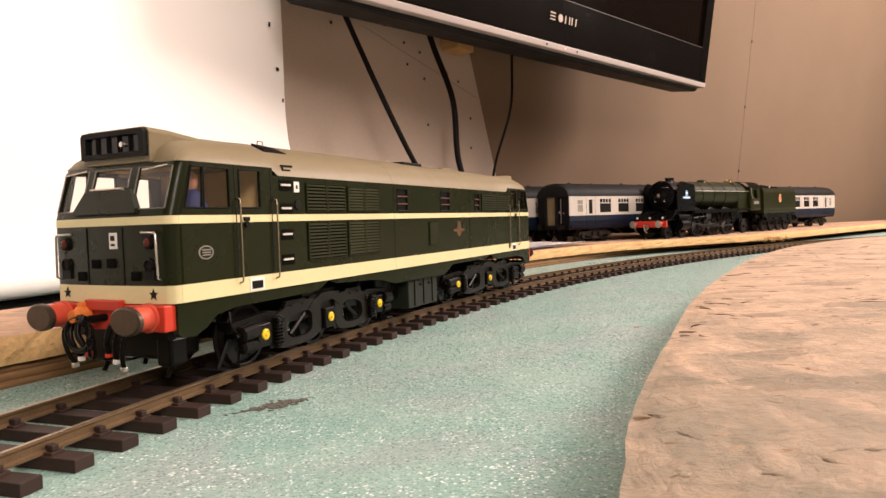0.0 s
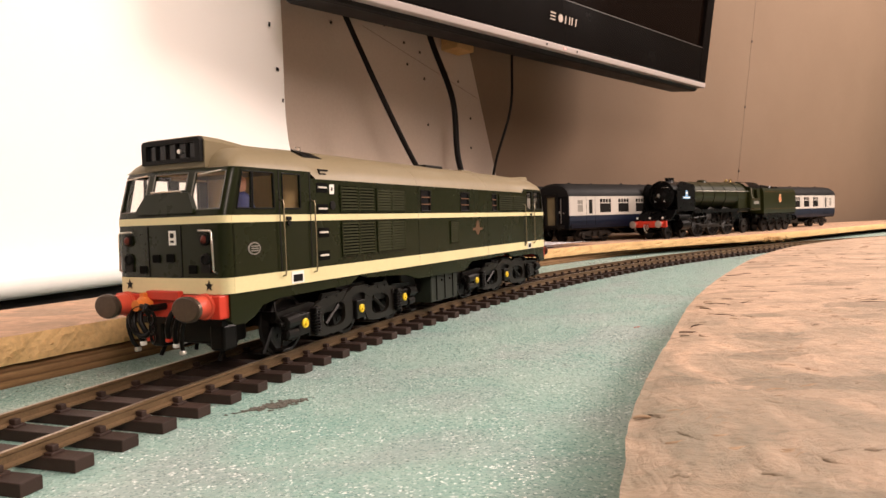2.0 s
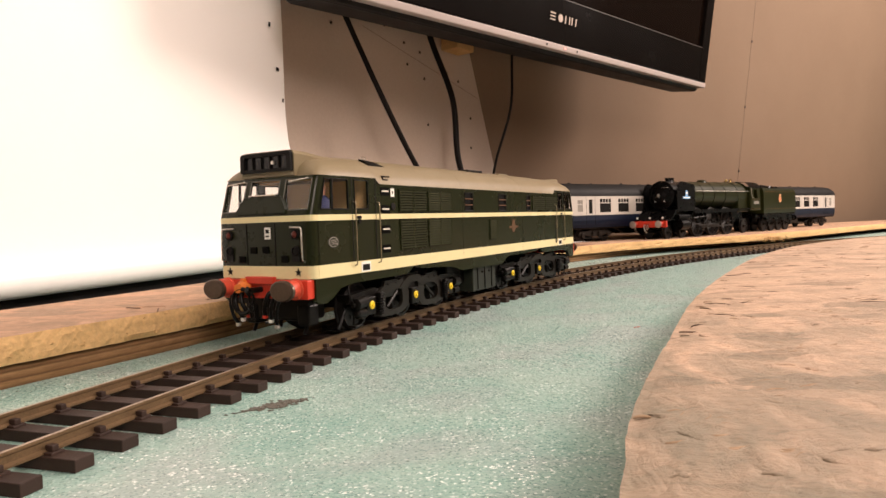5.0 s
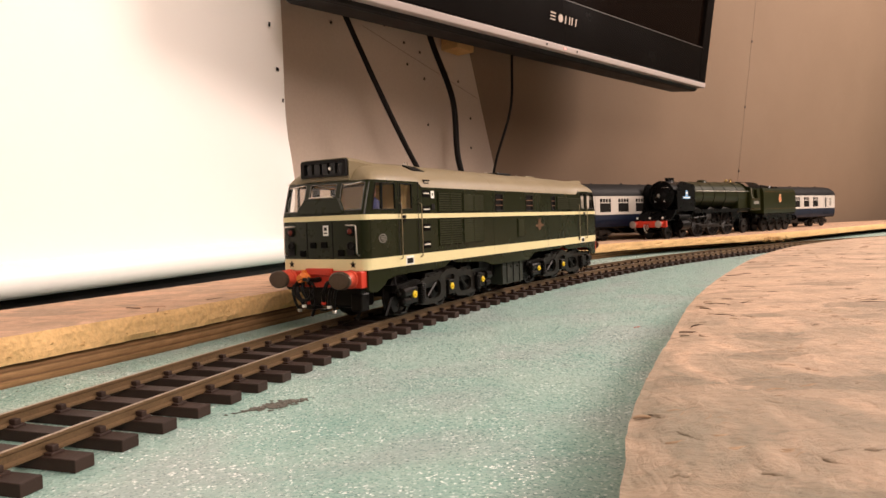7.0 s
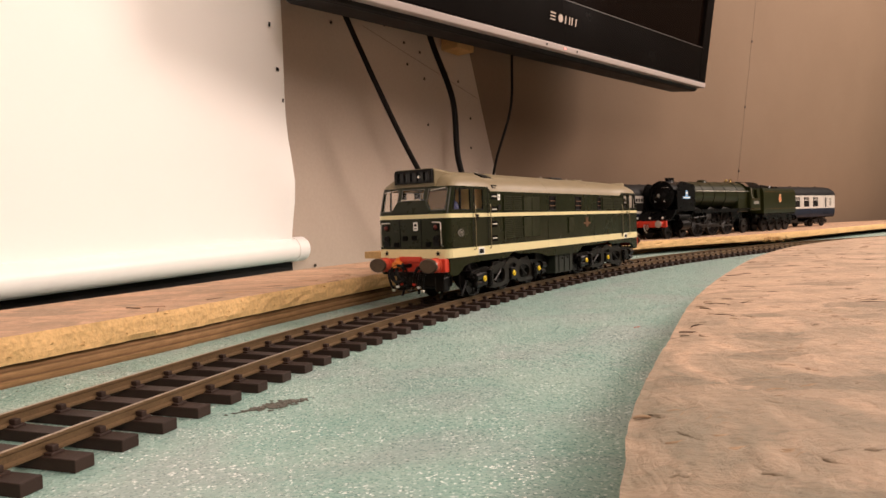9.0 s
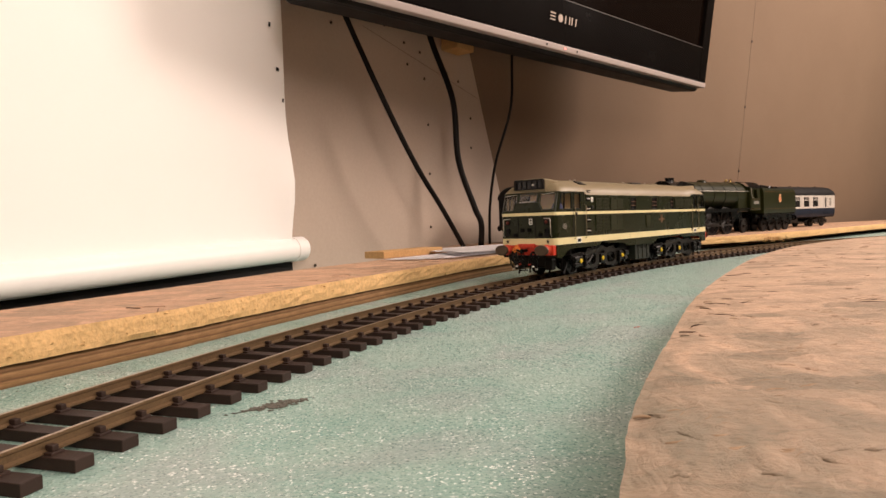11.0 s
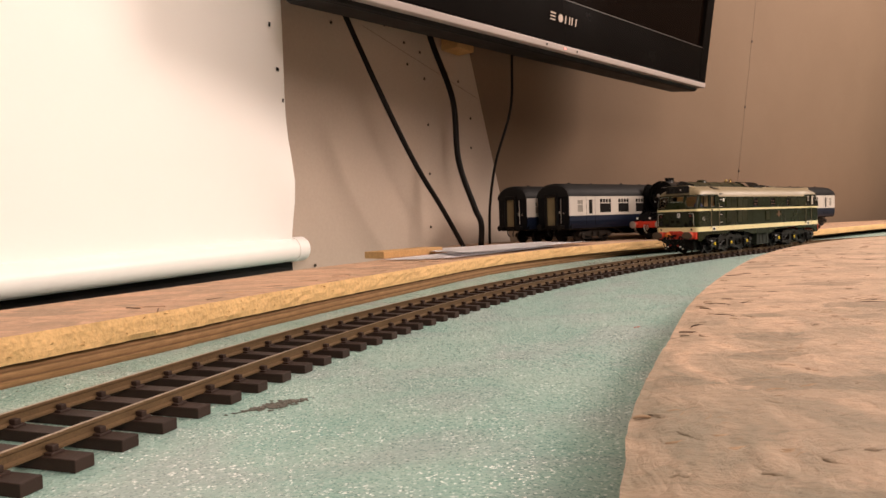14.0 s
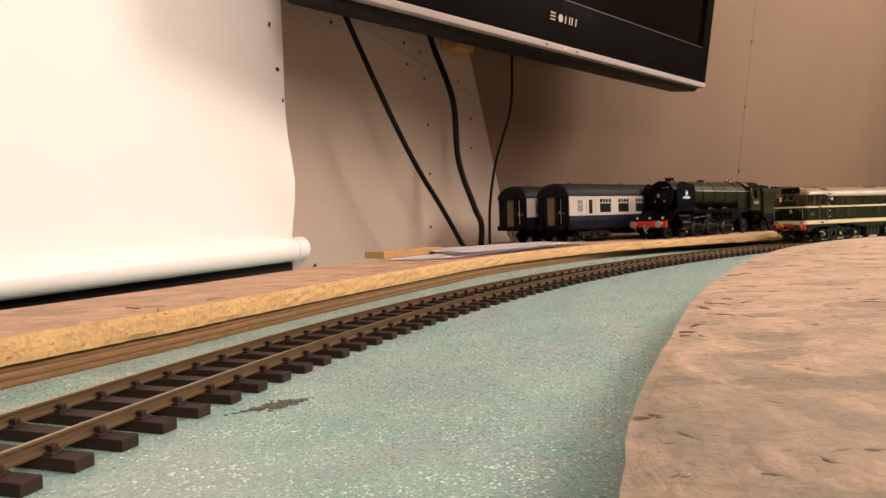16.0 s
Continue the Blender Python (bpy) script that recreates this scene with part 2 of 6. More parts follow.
def tube(bm, pts, r, seg=8, mi=0):
    pts = [Vector(p) for p in pts]
    rings = []
    for i, p in enumerate(pts):
        d = (pts[min(i + 1, len(pts) - 1)] - pts[max(i - 1, 0)]).normalized()
        q = d.to_track_quat("Z", "Y")
        rings.append([bm.verts.new(p + q @ Vector((math.cos(2 * math.pi * k / seg) * r, math.sin(2 * math.pi * k / seg) * r, 0))) for k in range(seg)])
    for a, b in zip(rings, rings[1:]):
        best = min(range(seg), key=lambda s: sum((a[i].co - b[(i + s) % seg].co).length for i in range(seg)))
        for i in range(seg):
            bm.faces.new((a[i], a[(i + 1) % seg], b[(i + 1 + best) % seg], b[(i + best) % seg])).material_index = mi
    bm.faces.new(list(reversed(rings[0])))
    bm.faces.new(rings[-1])


def spline(pts, n=8):
    """Points of a smooth line through pts."""
    pts = [Vector(p) for p in pts]
    ext = [pts[0] * 2 - pts[1]] + pts + [pts[-1] * 2 - pts[-2]]
    out = []
    for i in range(1, len(ext) - 2):
        a, b, c, d = ext[i - 1:i + 3]
        for k in range(n):
            t = k / n
            out.append(0.5 * ((2 * b) + (c - a) * t + (2 * a - 5 * b + 4 * c - d) * t * t + (3 * b - a - 3 * c + d) * t ** 3))
    return out + [pts[-1]]


def prism(bm, outline, z0, z1, mi=0, side_mi=None):
    lo = [bm.verts.new((x, y, z0)) for x, y in outline]
    hi = [bm.verts.new((x, y, z1)) for x, y in outline]
    n = len(outline)
    bm.faces.new(list(reversed(lo))).material_index = mi
    bm.faces.new(hi).material_index = mi
    for i in range(n):
        bm.faces.new((lo[i], lo[(i + 1) % n], hi[(i + 1) % n], hi[i])).material_index = mi if side_mi is None else side_mi


def plate_xz(bm, outline, y0, y1, mi=0):
    """An outline in x and z, thick from y0 to y1."""
    a = [bm.verts.new((x, y0, z)) for x, z in outline]
    b = [bm.verts.new((x, y1, z)) for x, z in outline]
    n = len(outline)
    fs = [bm.faces.new(list(reversed(a))), bm.faces.new(b)] + [bm.faces.new((a[i], a[(i + 1) % n], b[(i + 1) % n], b[i])) for i in range(n)]
    for f in fs:
        f.material_index = mi


def thing(name, label, category, m=None, group="", kind=""):
    ob = tagged(new(name), label, category, group, kind)
    if m is not None:
        ob.matrix_basis = m
    return ob


# ---- the line of the track: centre, heading and curvature along it ----
RAIL_Z = 0.008
TRACK_KNOTS = (-0.45, -0.1, 0.3, 0.7, 1.1, 1.5)
TRACK_BENDS = (-0.359, -0.732, -0.540, -0.419, -0.917, -0.917)
GRID = np.linspace(-0.6, 2.0, 521)
bend = np.interp(GRID, TRACK_KNOTS, TRACK_BENDS)
step = GRID[1] - GRID[0]
turned = np.concatenate([[0], np.cumsum((bend[1:] + bend[:-1]) / 2 * step)])
zero = int(np.argmin(abs(GRID)))
turned = turned - turned[zero] + 1.05944
line_x = np.concatenate([[0], np.cumsum((np.cos(turned)[1:] + np.cos(turned)[:-1]) / 2 * step)])
line_y = np.concatenate([[0], np.cumsum((np.sin(turned)[1:] + np.sin(turned)[:-1]) / 2 * step)])
line_x, line_y = line_x - line_x[zero] + 0.00013, line_y - line_y[zero] + 0.47711


def on_track(s, off=0.0):
    """Place and heading at s metres along the track, off metres to its left."""
    x, y, a = (float(np.interp(s, GRID, c)) for c in (line_x, line_y, turned))
    return x - off * math.sin(a), y + off * math.cos(a), a


# ---- ground, boards and room ----
BOARD_Z = 0.0215
PLY_Z = 0.0097
WALL_U = Vector((math.cos(radians(36)), math.sin(radians(36)), 0))
WALL_N = Vector((WALL_U.y, -WALL_U.x, 0))

bm = bmesh.new()
prism(bm, [(-1.2, -1.4), (2.4, -1.4), (2.4, 2.45), (1.0, 1.95), (-0.06, 1.06), (-0.205, 0.90), (-0.23, 0.70), (-0.33, 0.45), (-0.60, 0.1)], -0.05, 0.0)
tagged(part("ground", bm, FOAM), "pale green insulation foam sheet under the track", "ground", kind="structure")

front_left = [(-0.62, -0.6), (-0.40, -0.2), (-0.27, 0.08), (-0.182, 0.262), (-0.143, 0.340), (-0.104, 0.428), (-0.042, 0.560), (0.072, 0.778), (0.232, 0.965), (0.40, 1.083), (0.60, 1.205), (1.08, 1.62), (1.62, 2.06)]
back_left = [(1.55, 2.14), (0.9, 1.82), (0.02, 1.12), (-0.04, 0.86), (-0.078, 0.722), (-0.146, 0.603), (-0.196, 0.474), (-0.244, 0.364), (-0.36, 0.12), (-0.66, -0.5)]


def rough_line(pts, amount, n, seed):
    out = []
    dense = spline([(x, y, 0) for x, y in pts], n)
    for i, p in enumerate(dense):
        w = noise.noise(Vector((p.x * 90, p.y * 90, seed))) * amount + noise.noise(Vector((p.x * 310, p.y * 310, seed))) * amount * 0.6
        d = (dense[min(i + 1, len(dense) - 1)] - dense[max(i - 1, 0)]).normalized()
        out.append((p.x + d.y * w, p.y - d.x * w))
    return out


def board(name, edge, rest, z0, z1, mats, amount, label, seed):
    bm = bmesh.new()
    rows = 4
    es = [rough_line(edge, amount, 26, seed + k) for k in range(rows + 1)]
    layers = []
    for k in range(rows + 1):
        z = z0 + (z1 - z0) * k / rows
        pull = 0.0006 if k in (0, rows) else 0
        layers.append([bm.verts.new((x - pull, y + pull * 0.6, z)) for x, y in es[k]])
    for a, b in zip(layers, layers[1:]):
        for i in range(len(a) - 1):
            bm.faces.new((a[i], a[i + 1], b[i + 1], b[i])).material_index = 1
    lo = [bm.verts.new((x, y, z0)) for x, y in rest]
    hi = [bm.verts.new((x, y, z1)) for x, y in rest]
    bm.faces.new(layers[-1] + hi)
    bm.faces.new(layers[0] + lo)
    for i in range(len(rest) - 1):
        bm.faces.new((lo[i], lo[i + 1], hi[i + 1], hi[i])).material_index = 1
    bm.faces.new((layers[0][-1], lo[0], hi[0], layers[-1][-1])).material_index = 1
    bm.faces.new((lo[-1], layers[0][0], layers[-1][0], hi[-1])).material_index = 1
    return tagged(part(name, bm, mats), label, "board", kind="structure")


set_back = [0.001] * 7 + [0.002, 0.008, 0.045, 0.055, 0.055, 0.055]
board("plywood_base_left", [(x - 0.6 * d, y + 0.8 * d) for (x, y), d in zip(front_left, set_back)], back_left, 0.0, PLY_Z, [PLY, PLY], 0.0004, "dark plywood layer under a strand board", 3)
board("board_left", [(x + 0.0015, y - 0.001) for x, y in front_left], back_left, PLY_Z + 0.0002, BOARD_Z, [OSB_TOP, OSB_EDGE], 0.0011, "rough-cut strand board beside the track", 7)
front_right = [(2.3, 0.98), (1.6, 1.04), (1.2, 1.06), (0.85, 1.02), (0.612, 0.925), (0.503, 0.852), (0.381, 0.730), (0.285, 0.600), (0.208, 0.476), (0.128, 0.333), (0.073, 0.215), (0.040, 0.140), (0.026, 0.098), (0.0, 0.03), (-0.05, -0.12)]
back_right = [(0.2, -1.2), (2.3, -1.2)]
board("plywood_base_right", front_right, back_right, 0.0, PLY_Z, [PLY, PLY], 0.0004, "plywood layer under a strand board", 11)
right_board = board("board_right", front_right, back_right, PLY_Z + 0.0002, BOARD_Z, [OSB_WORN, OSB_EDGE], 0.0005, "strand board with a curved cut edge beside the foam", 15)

# the worn, torn top of that board: low ridges and hollows between flakes
edge_r = sorted(((y, x) for x, y in front_right if y < 1.05))
cols, rws = 300, 300
bm = bmesh.new()
vs = {}
for i in range(cols + 1):
    for j in range(rws + 1):
        y = 0.085 + 0.62 * (j / rws) ** 1.5
        x = 0.0012 + float(np.interp(y, [e[0] for e in edge_r], [e[1] for e in edge_r])) + 0.62 * (i / cols) ** 1.4
        a = noise.noise(Vector((x * 85 + y * 12, y * 24, 3.1))) + 0.6 * noise.noise(Vector((x * 230 - y * 40, y * 66, 8.2)))
        b = noise.noise(Vector((x * 150 - y * 60, x * 60 + y * 75, 5.5)))
        near = max(0.0, 0.42 - y - 0.5 * x)
        c = noise.noise(Vector((x * 210 + b, y * 190, 2.7)))
        h = 0.00006 * max(-0.6, a) + (0.0004 + 0.0022 * near) * max(0.0, b - 0.30) + (0.0002 + 0.0020 * near) * max(0.0, 0.16 - abs(c)) * 3.0 + 0.00022 * noise.noise(Vector((x * 420, y * 420, 1)))
        fade = min(1.0, 0.35 + i / 20) * min(1, (cols - i) / 20) * min(1, (rws - j) / 20)
        vs[i, j] = bm.verts.new((x, y, BOARD_Z + 0.0004 + (h + 0.0003) * fade - 0.0008 * (1 - fade)))
for i in range(cols):
    for j in range(rws):
        bm.faces.new((vs[i, j], vs[i + 1, j], vs[i + 1, j + 1], vs[i, j + 1]))
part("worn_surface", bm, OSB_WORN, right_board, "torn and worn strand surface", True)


def slivers(name, count, seed, length, width, lift, material, label, tufts=()):
    """Thin tapered splinters that lie on the worn board, some curling up."""
    rnd = random.Random(seed)
    bm = bmesh.new()
    for k in range(count):
        y = 0.10 + 0.60 * rnd.random() ** 1.3
        x = float(np.interp(y, [e[0] for e in edge_r], [e[1] for e in edge_r])) + 0.004 + 0.45 * rnd.random() ** 1.5
        ang = rnd.gauss(-0.3, 0.55)
        if tufts:
            cx, cy = tufts[k % len(tufts)]
            x, y, ang = cx + rnd.gauss(0, 0.006), cy + rnd.gauss(0, 0.0035), rnd.gauss(0.35, 0.35)
        ln = length * (0.5 + rnd.random())
        wd = width * (0.6 + 0.8 * rnd.random())
        bend = rnd.uniform(-0.25, 0.25) * ln
        dx, dy = math.cos(ang), math.sin(ang)
        prev = None
        for q in range(7):
            u = q / 6
            w = wd * math.sin(math.pi * min(0.97, max(0.03, u))) ** 0.7 * 0.5
            side = bend * math.sin(math.pi * u)
            px, py = x + dx * ln * (u - 0.5) - dy * side, y + dy * ln * (u - 0.5) + dx * side
            z = BOARD_Z + 0.00075 + lift * math.sin(math.pi * u) * rnd.uniform(0.7, 1.0)
            ring = [bm.verts.new((px - dy * w, py + dx * w, z - 0.0004)), bm.verts.new((px, py, z + w * 0.3)), bm.verts.new((px + dy * w, py - dx * w, z - 0.0004))]
            if prev:
                bm.faces.new((prev[0], prev[1], ring[1], ring[0]))
                bm.faces.new((prev[1], prev[2], ring[2], ring[1]))
                bm.faces.new((prev[2], prev[0], ring[0], ring[2]))
            prev = ring
    tagged(part(name, bm, material, right_board, "", True), label, kind="stuff")


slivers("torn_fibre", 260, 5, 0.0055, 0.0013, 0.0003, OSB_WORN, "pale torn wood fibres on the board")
TORN = plain("raw_torn_wood", (0.37, 0.255, 0.16), 0.8, 0, 700, 0.3, 200, 0.35, 0.0003)
slivers("raised_fibre", 70, 21, 0.0042, 0.0008, 0.0001, TORN, "raised orange-tan torn fibres near the board's edge", ((0.052, 0.131), (0.052, 0.113), (0.078, 0.150), (0.105, 0.195), (0.150, 0.262), (0.115, 0.140), (0.190, 0.300)))
slivers("dark_splinter", 90, 8, 0.009, 0.00032, 0.0003, plain("dark_splinter_wood", (0.10, 0.06, 0.04), 0.8, 0, 900, 0.2, 90, 0.3, 0.0001), "thin dark splinters in the board")


def wall_slab(name, base, along, length, z0, z1, lean, thick, material, label):
    """A wall from base along a direction; lean: metres by which it comes forward per metre of height."""
    a = Vector(along).normalized()
    nrm = Vector((a.y, -a.x, 0))
    bm = bmesh.new()
    vs = []
    for d in (0, -thick):
        for s, z in ((0, z0), (length, z0), (length, z1), (0, z1)):
            p = Vector(base) + a * s + nrm * (d + lean * z)
            vs.append(bm.verts.new((p.x, p.y, z)))
    for q in ((0, 1, 2, 3), (7, 6, 5, 4), (0, 4, 5, 1), (1, 5, 6, 2), (2, 6, 7, 3), (3, 7, 4, 0)):
        bm.faces.new([vs[i] for i in q])
    return tagged(part(name, bm, material), label, "wall", kind="structure")


LEAN = math.tan(radians(6.5))
wall_slab("wall_north", WALL_N * -0.95 + WALL_U * 0.55, WALL_U, 2.7, -0.75, 1.44, LEAN, 0.05, WALL, "leaning grey plasterboard wall behind the trains")
PANEL_U = Vector((math.cos(radians(54)), math.sin(radians(54)), 0))
PANEL_AT = Vector((0.109, 1.238, 0))
wall_slab("wall_west", PANEL_AT - PANEL_U * 2.9, PANEL_U, 3.05, -0.75, 1.44, 0.0, 0.04, PANEL, "ivory plasterboard wall behind the white screen")
# unseen walls, floor and ceiling, added and kept dull to limit bounced light
wall_slab("wall_south", (2.9, -1.75, 0), (-1, 0, 0), 5.0, -0.75, 1.44, 0.0, 0.05, PAINT, "unseen plain wall added to close the room")
wall_slab("wall_east", (2.45, 3.2, 0), (0, -1, 0), 5.0, -0.75, 1.44, 0.0, 0.05, PAINT, "unseen plain wall added to close the room")
bm = bmesh.new()
prism(bm, [(-2.2, -1.9), (2.7, -1.9), (2.7, 3.2), (-2.2, 3.2)], -0.80, -0.75)
tagged(part("floor", bm, CARPET), "unseen dark floor added far below the boards", "floor", kind="structure")
bm = bmesh.new()
prism(bm, [(-2.2, -1.9), (2.7, -1.9), (2.7, 3.2), (-2.2, 3.2)], 1.44, 1.50)
tagged(part("ceiling", bm, PAINT), "unseen dull ceiling added to close the room", "ceiling", kind="structure")

# ---- track: two rails, sleepers with chairs ----
track = thing("railway_track", "brown model railway track curving over the foam", "railway track")
for side in (-1, 1):
    bm = bmesh.new()
    prof = [(-0.0016, -0.0042), (0.0016, -0.0042), (0.0016, -0.0036), (0.0005, -0.0031), (0.0005, -0.0013), (0.0009, -0.0008), (0.0009, -0.0001), (0.0006, 0.0), (-0.0006, 0.0), (-0.0009, -0.0001), (-0.0009, -0.0008), (-0.0005, -0.0013), (-0.0005, -0.0031), (-0.0016, -0.0036)]
    rings = []
    for s in np.arange(-0.55, 1.95, 0.02):
        ring = []
        for o, z in prof:
            x, y, a = on_track(float(s), side * 0.0168 + o)
            ring.append(bm.verts.new((x, y, RAIL_Z + z)))
        rings.append(ring)
    n = len(prof)
    for a, b in zip(rings, rings[1:]):
        for i in range(n):
            bm.faces.new((a[i], a[(i + 1) % n], b[(i + 1) % n], b[i])).material_index = 1 if i == 7 else 0
    part("rail", bm, [RAIL, RAIL_TOP], track, "brown weathered rail with a worn head")

bm = bmesh.new()
box(bm, -0.0032, 0.0032, -0.030, 0.030, 0, 0.0036, 0.0003)
proto = part("sleeper", bm, SLEEPER, track)
sleeper_mesh = proto.data
bpy.data.objects.remove(proto)
bm = bmesh.new()
box(bm, -0.0022, 0.0022, -0.0042, 0.0042, 0, 0.0009, 0.0002)
for k in (-1, 1):
    box(bm, -0.0011, 0.0011, k * 0.0008 if k > 0 else -0.0034, 0.0034 if k > 0 else -0.0008, 0.0008, 0.0026, 0.0003)
proto = part("chair", bm, SLEEPER, track)
chair_mesh = proto.data
bpy.data.objects.remove(proto)
SLEEPER_PITCH = 0.0165
SLEEPER_START = -0.5016
rng = random.Random(4)
for i in range(142):
    x, y, a = on_track(SLEEPER_START + i * SLEEPER_PITCH)
    ob = new("sleeper", sleeper_mesh)
    ob.parent = track
    ob.matrix_basis = pose(x, y, 0.0, 0, 0, math.degrees(a) + rng.uniform(-1.2, 1.2))
    for side in (-1, 1):
        c = new("chair", chair_mesh)
        c.parent = ob
        c.matrix_basis = pose(0, side * 0.0168, 0.0034)

# ---- the diesel locomotive: local x to its front, y to its left, z up from the rail; built in millimetres ----
GREEN = plain("dark_green_paint", (0.0120, 0.0152, 0.0050), 0.26, 0, 700, 0.06, 25, 0.12, 0, shine=0.16)
CREAM = plain("cream_paint", (0.72, 0.63, 0.35), 0.38, 0, 700, 0.05, 40, 0.10, 0)
ROOF_GREY = plain("stone_grey_roof_paint", (0.225, 0.180, 0.105), 0.42, 0, 600, 0.06, 22, 0.14, 0)
BLACK = plain("satin_black_paint", (0.007, 0.0064, 0.0058), 0.5, 0, 900, 0.15, 60, 0.2, 0.00002, shine=0.12)
UNDER = plain("dark_underframe", (0.0042, 0.0034, 0.0027), 0.34, 0, 900, 0.25, 90, 0.3, 0.00004, shine=0.14)
LENS_RED = plain("dark_red_lens", (0.11, 0.022, 0.014), 0.3, 0, 900, 0.1, 90, 0.2, 0)
# near-black paints the shade inside grille gaps, sockets and footholds
DEEP_BLACK = plain("recess_shade_black", (0.003, 0.003, 0.0025), 0.8, 0, 900, 0.1, 90, 0.2, 0, shine=0.05)
# body green made lighter, as slats that catch the light from above
SLAT_GREEN = plain("lit_green_slat", (0.032, 0.034, 0.016), 0.65, 0, 900, 0.1, 60, 0.25, 0, shine=0.03)
FRAME_DUST = plain("dusty_bogie_frame", (0.0085, 0.0066, 0.0045), 0.4, 0, 700, 0.3, 70, 0.55, 0.00005, shine=0.2)
YELLOW = plain("yellow_axle_cover", (0.80, 0.58, 0.03), 0.5, 0, 900, 0.05, 90, 0.15, 0)
RED = plain("red_buffer_beam", (0.55, 0.045, 0.022), 0.45, 0, 900, 0.06, 60, 0.2, 0)
ORANGE = plain("orange_plastic", (0.72, 0.20, 0.035), 0.45, 0, 900, 0.06, 60, 0.2, 0)
BUFFER_RED = plain("orange_red_buffer", (0.62, 0.085, 0.045), 0.45, 0, 900, 0.06, 60, 0.2, 0)
STEEL = plain("bright_steel_wire", (0.62, 0.58, 0.52), 0.28, 0.9, 900, 0.05, 60, 0.1, 0)
BUFFER = plain("bronzed_buffer_head", (0.085, 0.060, 0.042), 0.4, 0.6, 900, 0.2, 90, 0.3, 0)
WHITE = plain("white_marking", (0.80, 0.78, 0.72), 0.5, 0, 900, 0.03, 90, 0.08, 0)
BAR_GREY = plain("grip_bar_grey", (0.62, 0.57, 0.50), 0.5, 0, 900, 0.05, 90, 0.1, 0)
CAB_TAN = plain("tan_cab_lining", (0.78, 0.56, 0.27), 0.7, 0, 900, 0.06, 40, 0.1, 0)
GOLD = plain("gold_and_red_crest", (0.10, 0.048, 0.018), 0.5, 0, 2500, 0.5, 300, 0.5, 0)
GLASS = glass("clear_cab_glass", (0.96, 0.95, 0.92), 0.07)
DARK_GLASS = plain("dark_blind_glass", (0.010, 0.010, 0.011), 0.15, 0, 300, 0.05, 30, 0.2, 0)
BLUE_COAT = plain("blue_figure_paint", (0.03, 0.04, 0.14), 0.6, 0, 900, 0.1, 90, 0.2, 0)
SKIN = plain("painted_pink_plastic", (0.55, 0.28, 0.19), 0.6, 0, 900, 0.1, 90, 0.2, 0)
COPPER = plain("copper_pipe", (0.17, 0.085, 0.045), 0.4, 0.5, 900, 0.1, 90, 0.2, 0)
DULL_FRAME = plain("dull_frame_metal", (0.16, 0.15, 0.13), 0.4, 0.5, 900, 0.1, 90, 0.2, 0)
K = 0.001
diesel = thing("diesel_locomotive", "dark green model diesel locomotive with cream stripes and grey roof", "locomotive")


def mm(bm):
    for v in bm.verts:
        v.co *= K
    return bm


def nose(y, z):
    """How far forward the end of the body stands at that place of its front."""
    x = 186.2 + 1.8 * (1 - (y / 30.2) ** 2)
    x -= 3.6 * (1 - math.sqrt(max(0.0, 1 - (max(0.0, abs(y) - 26.6) / 3.6) ** 2)))
    return x - max(0, z - 59.5) * 0.30 - max(0, z - 77.5) * 0.9


def holed(bm, us, vs, put, hole, thick_dir, thick):
    """A sheet on a grid of u and v with openings, given thickness."""
    verts = {}
    for i, a in enumerate(us):
        for j, b in enumerate(vs):
            verts[i, j] = bm.verts.new(put(a, b))
    fs = []
    for i in range(len(us) - 1):
        for j in range(len(vs) - 1):
            if not hole((us[i] + us[i + 1]) / 2, (vs[j] + vs[j + 1]) / 2):
                fs.append(bm.faces.new((verts[i, j], verts[i + 1, j], verts[i + 1, j + 1], verts[i, j + 1])))
    for v in verts.values():
        if not v.link_faces:
            bm.verts.remove(v)
    r = bmesh.ops.extrude_face_region(bm, geom=fs)
    bmesh.ops.translate(bm, verts=[v for v in r["geom"] if isinstance(v, bmesh.types.BMVert)], vec=Vector(thick_dir) * thick)


SIDE_WINDOWS = [(172.7, 183.6, 62, 76.4), (158.8, 171.6, 62, 76.4), (142.2, 153.6, 62, 76.4), (-153.6, -142.2, 62, 76.4), (-171.6, -158.8, 62, 76.4), (-183.6, -172.7, 62, 76.4),
                (23.6, 35.0, 60.8, 72.6), (-30.4, -18.0, 60.8, 72.6), (-78, -70, 60.8, 72.6)]


def shear(x, z):
    a = abs(x)
    if a > 170:
        lim = nose(30.2, z)
        a = 170 + (a - 170) * (lim - 170) / (186.2 - 170)
    return math.copysign(a, x)


def in_any(x, z, holes):
    return any(a < x < b and c < z < d for a, b, c, d in holes)


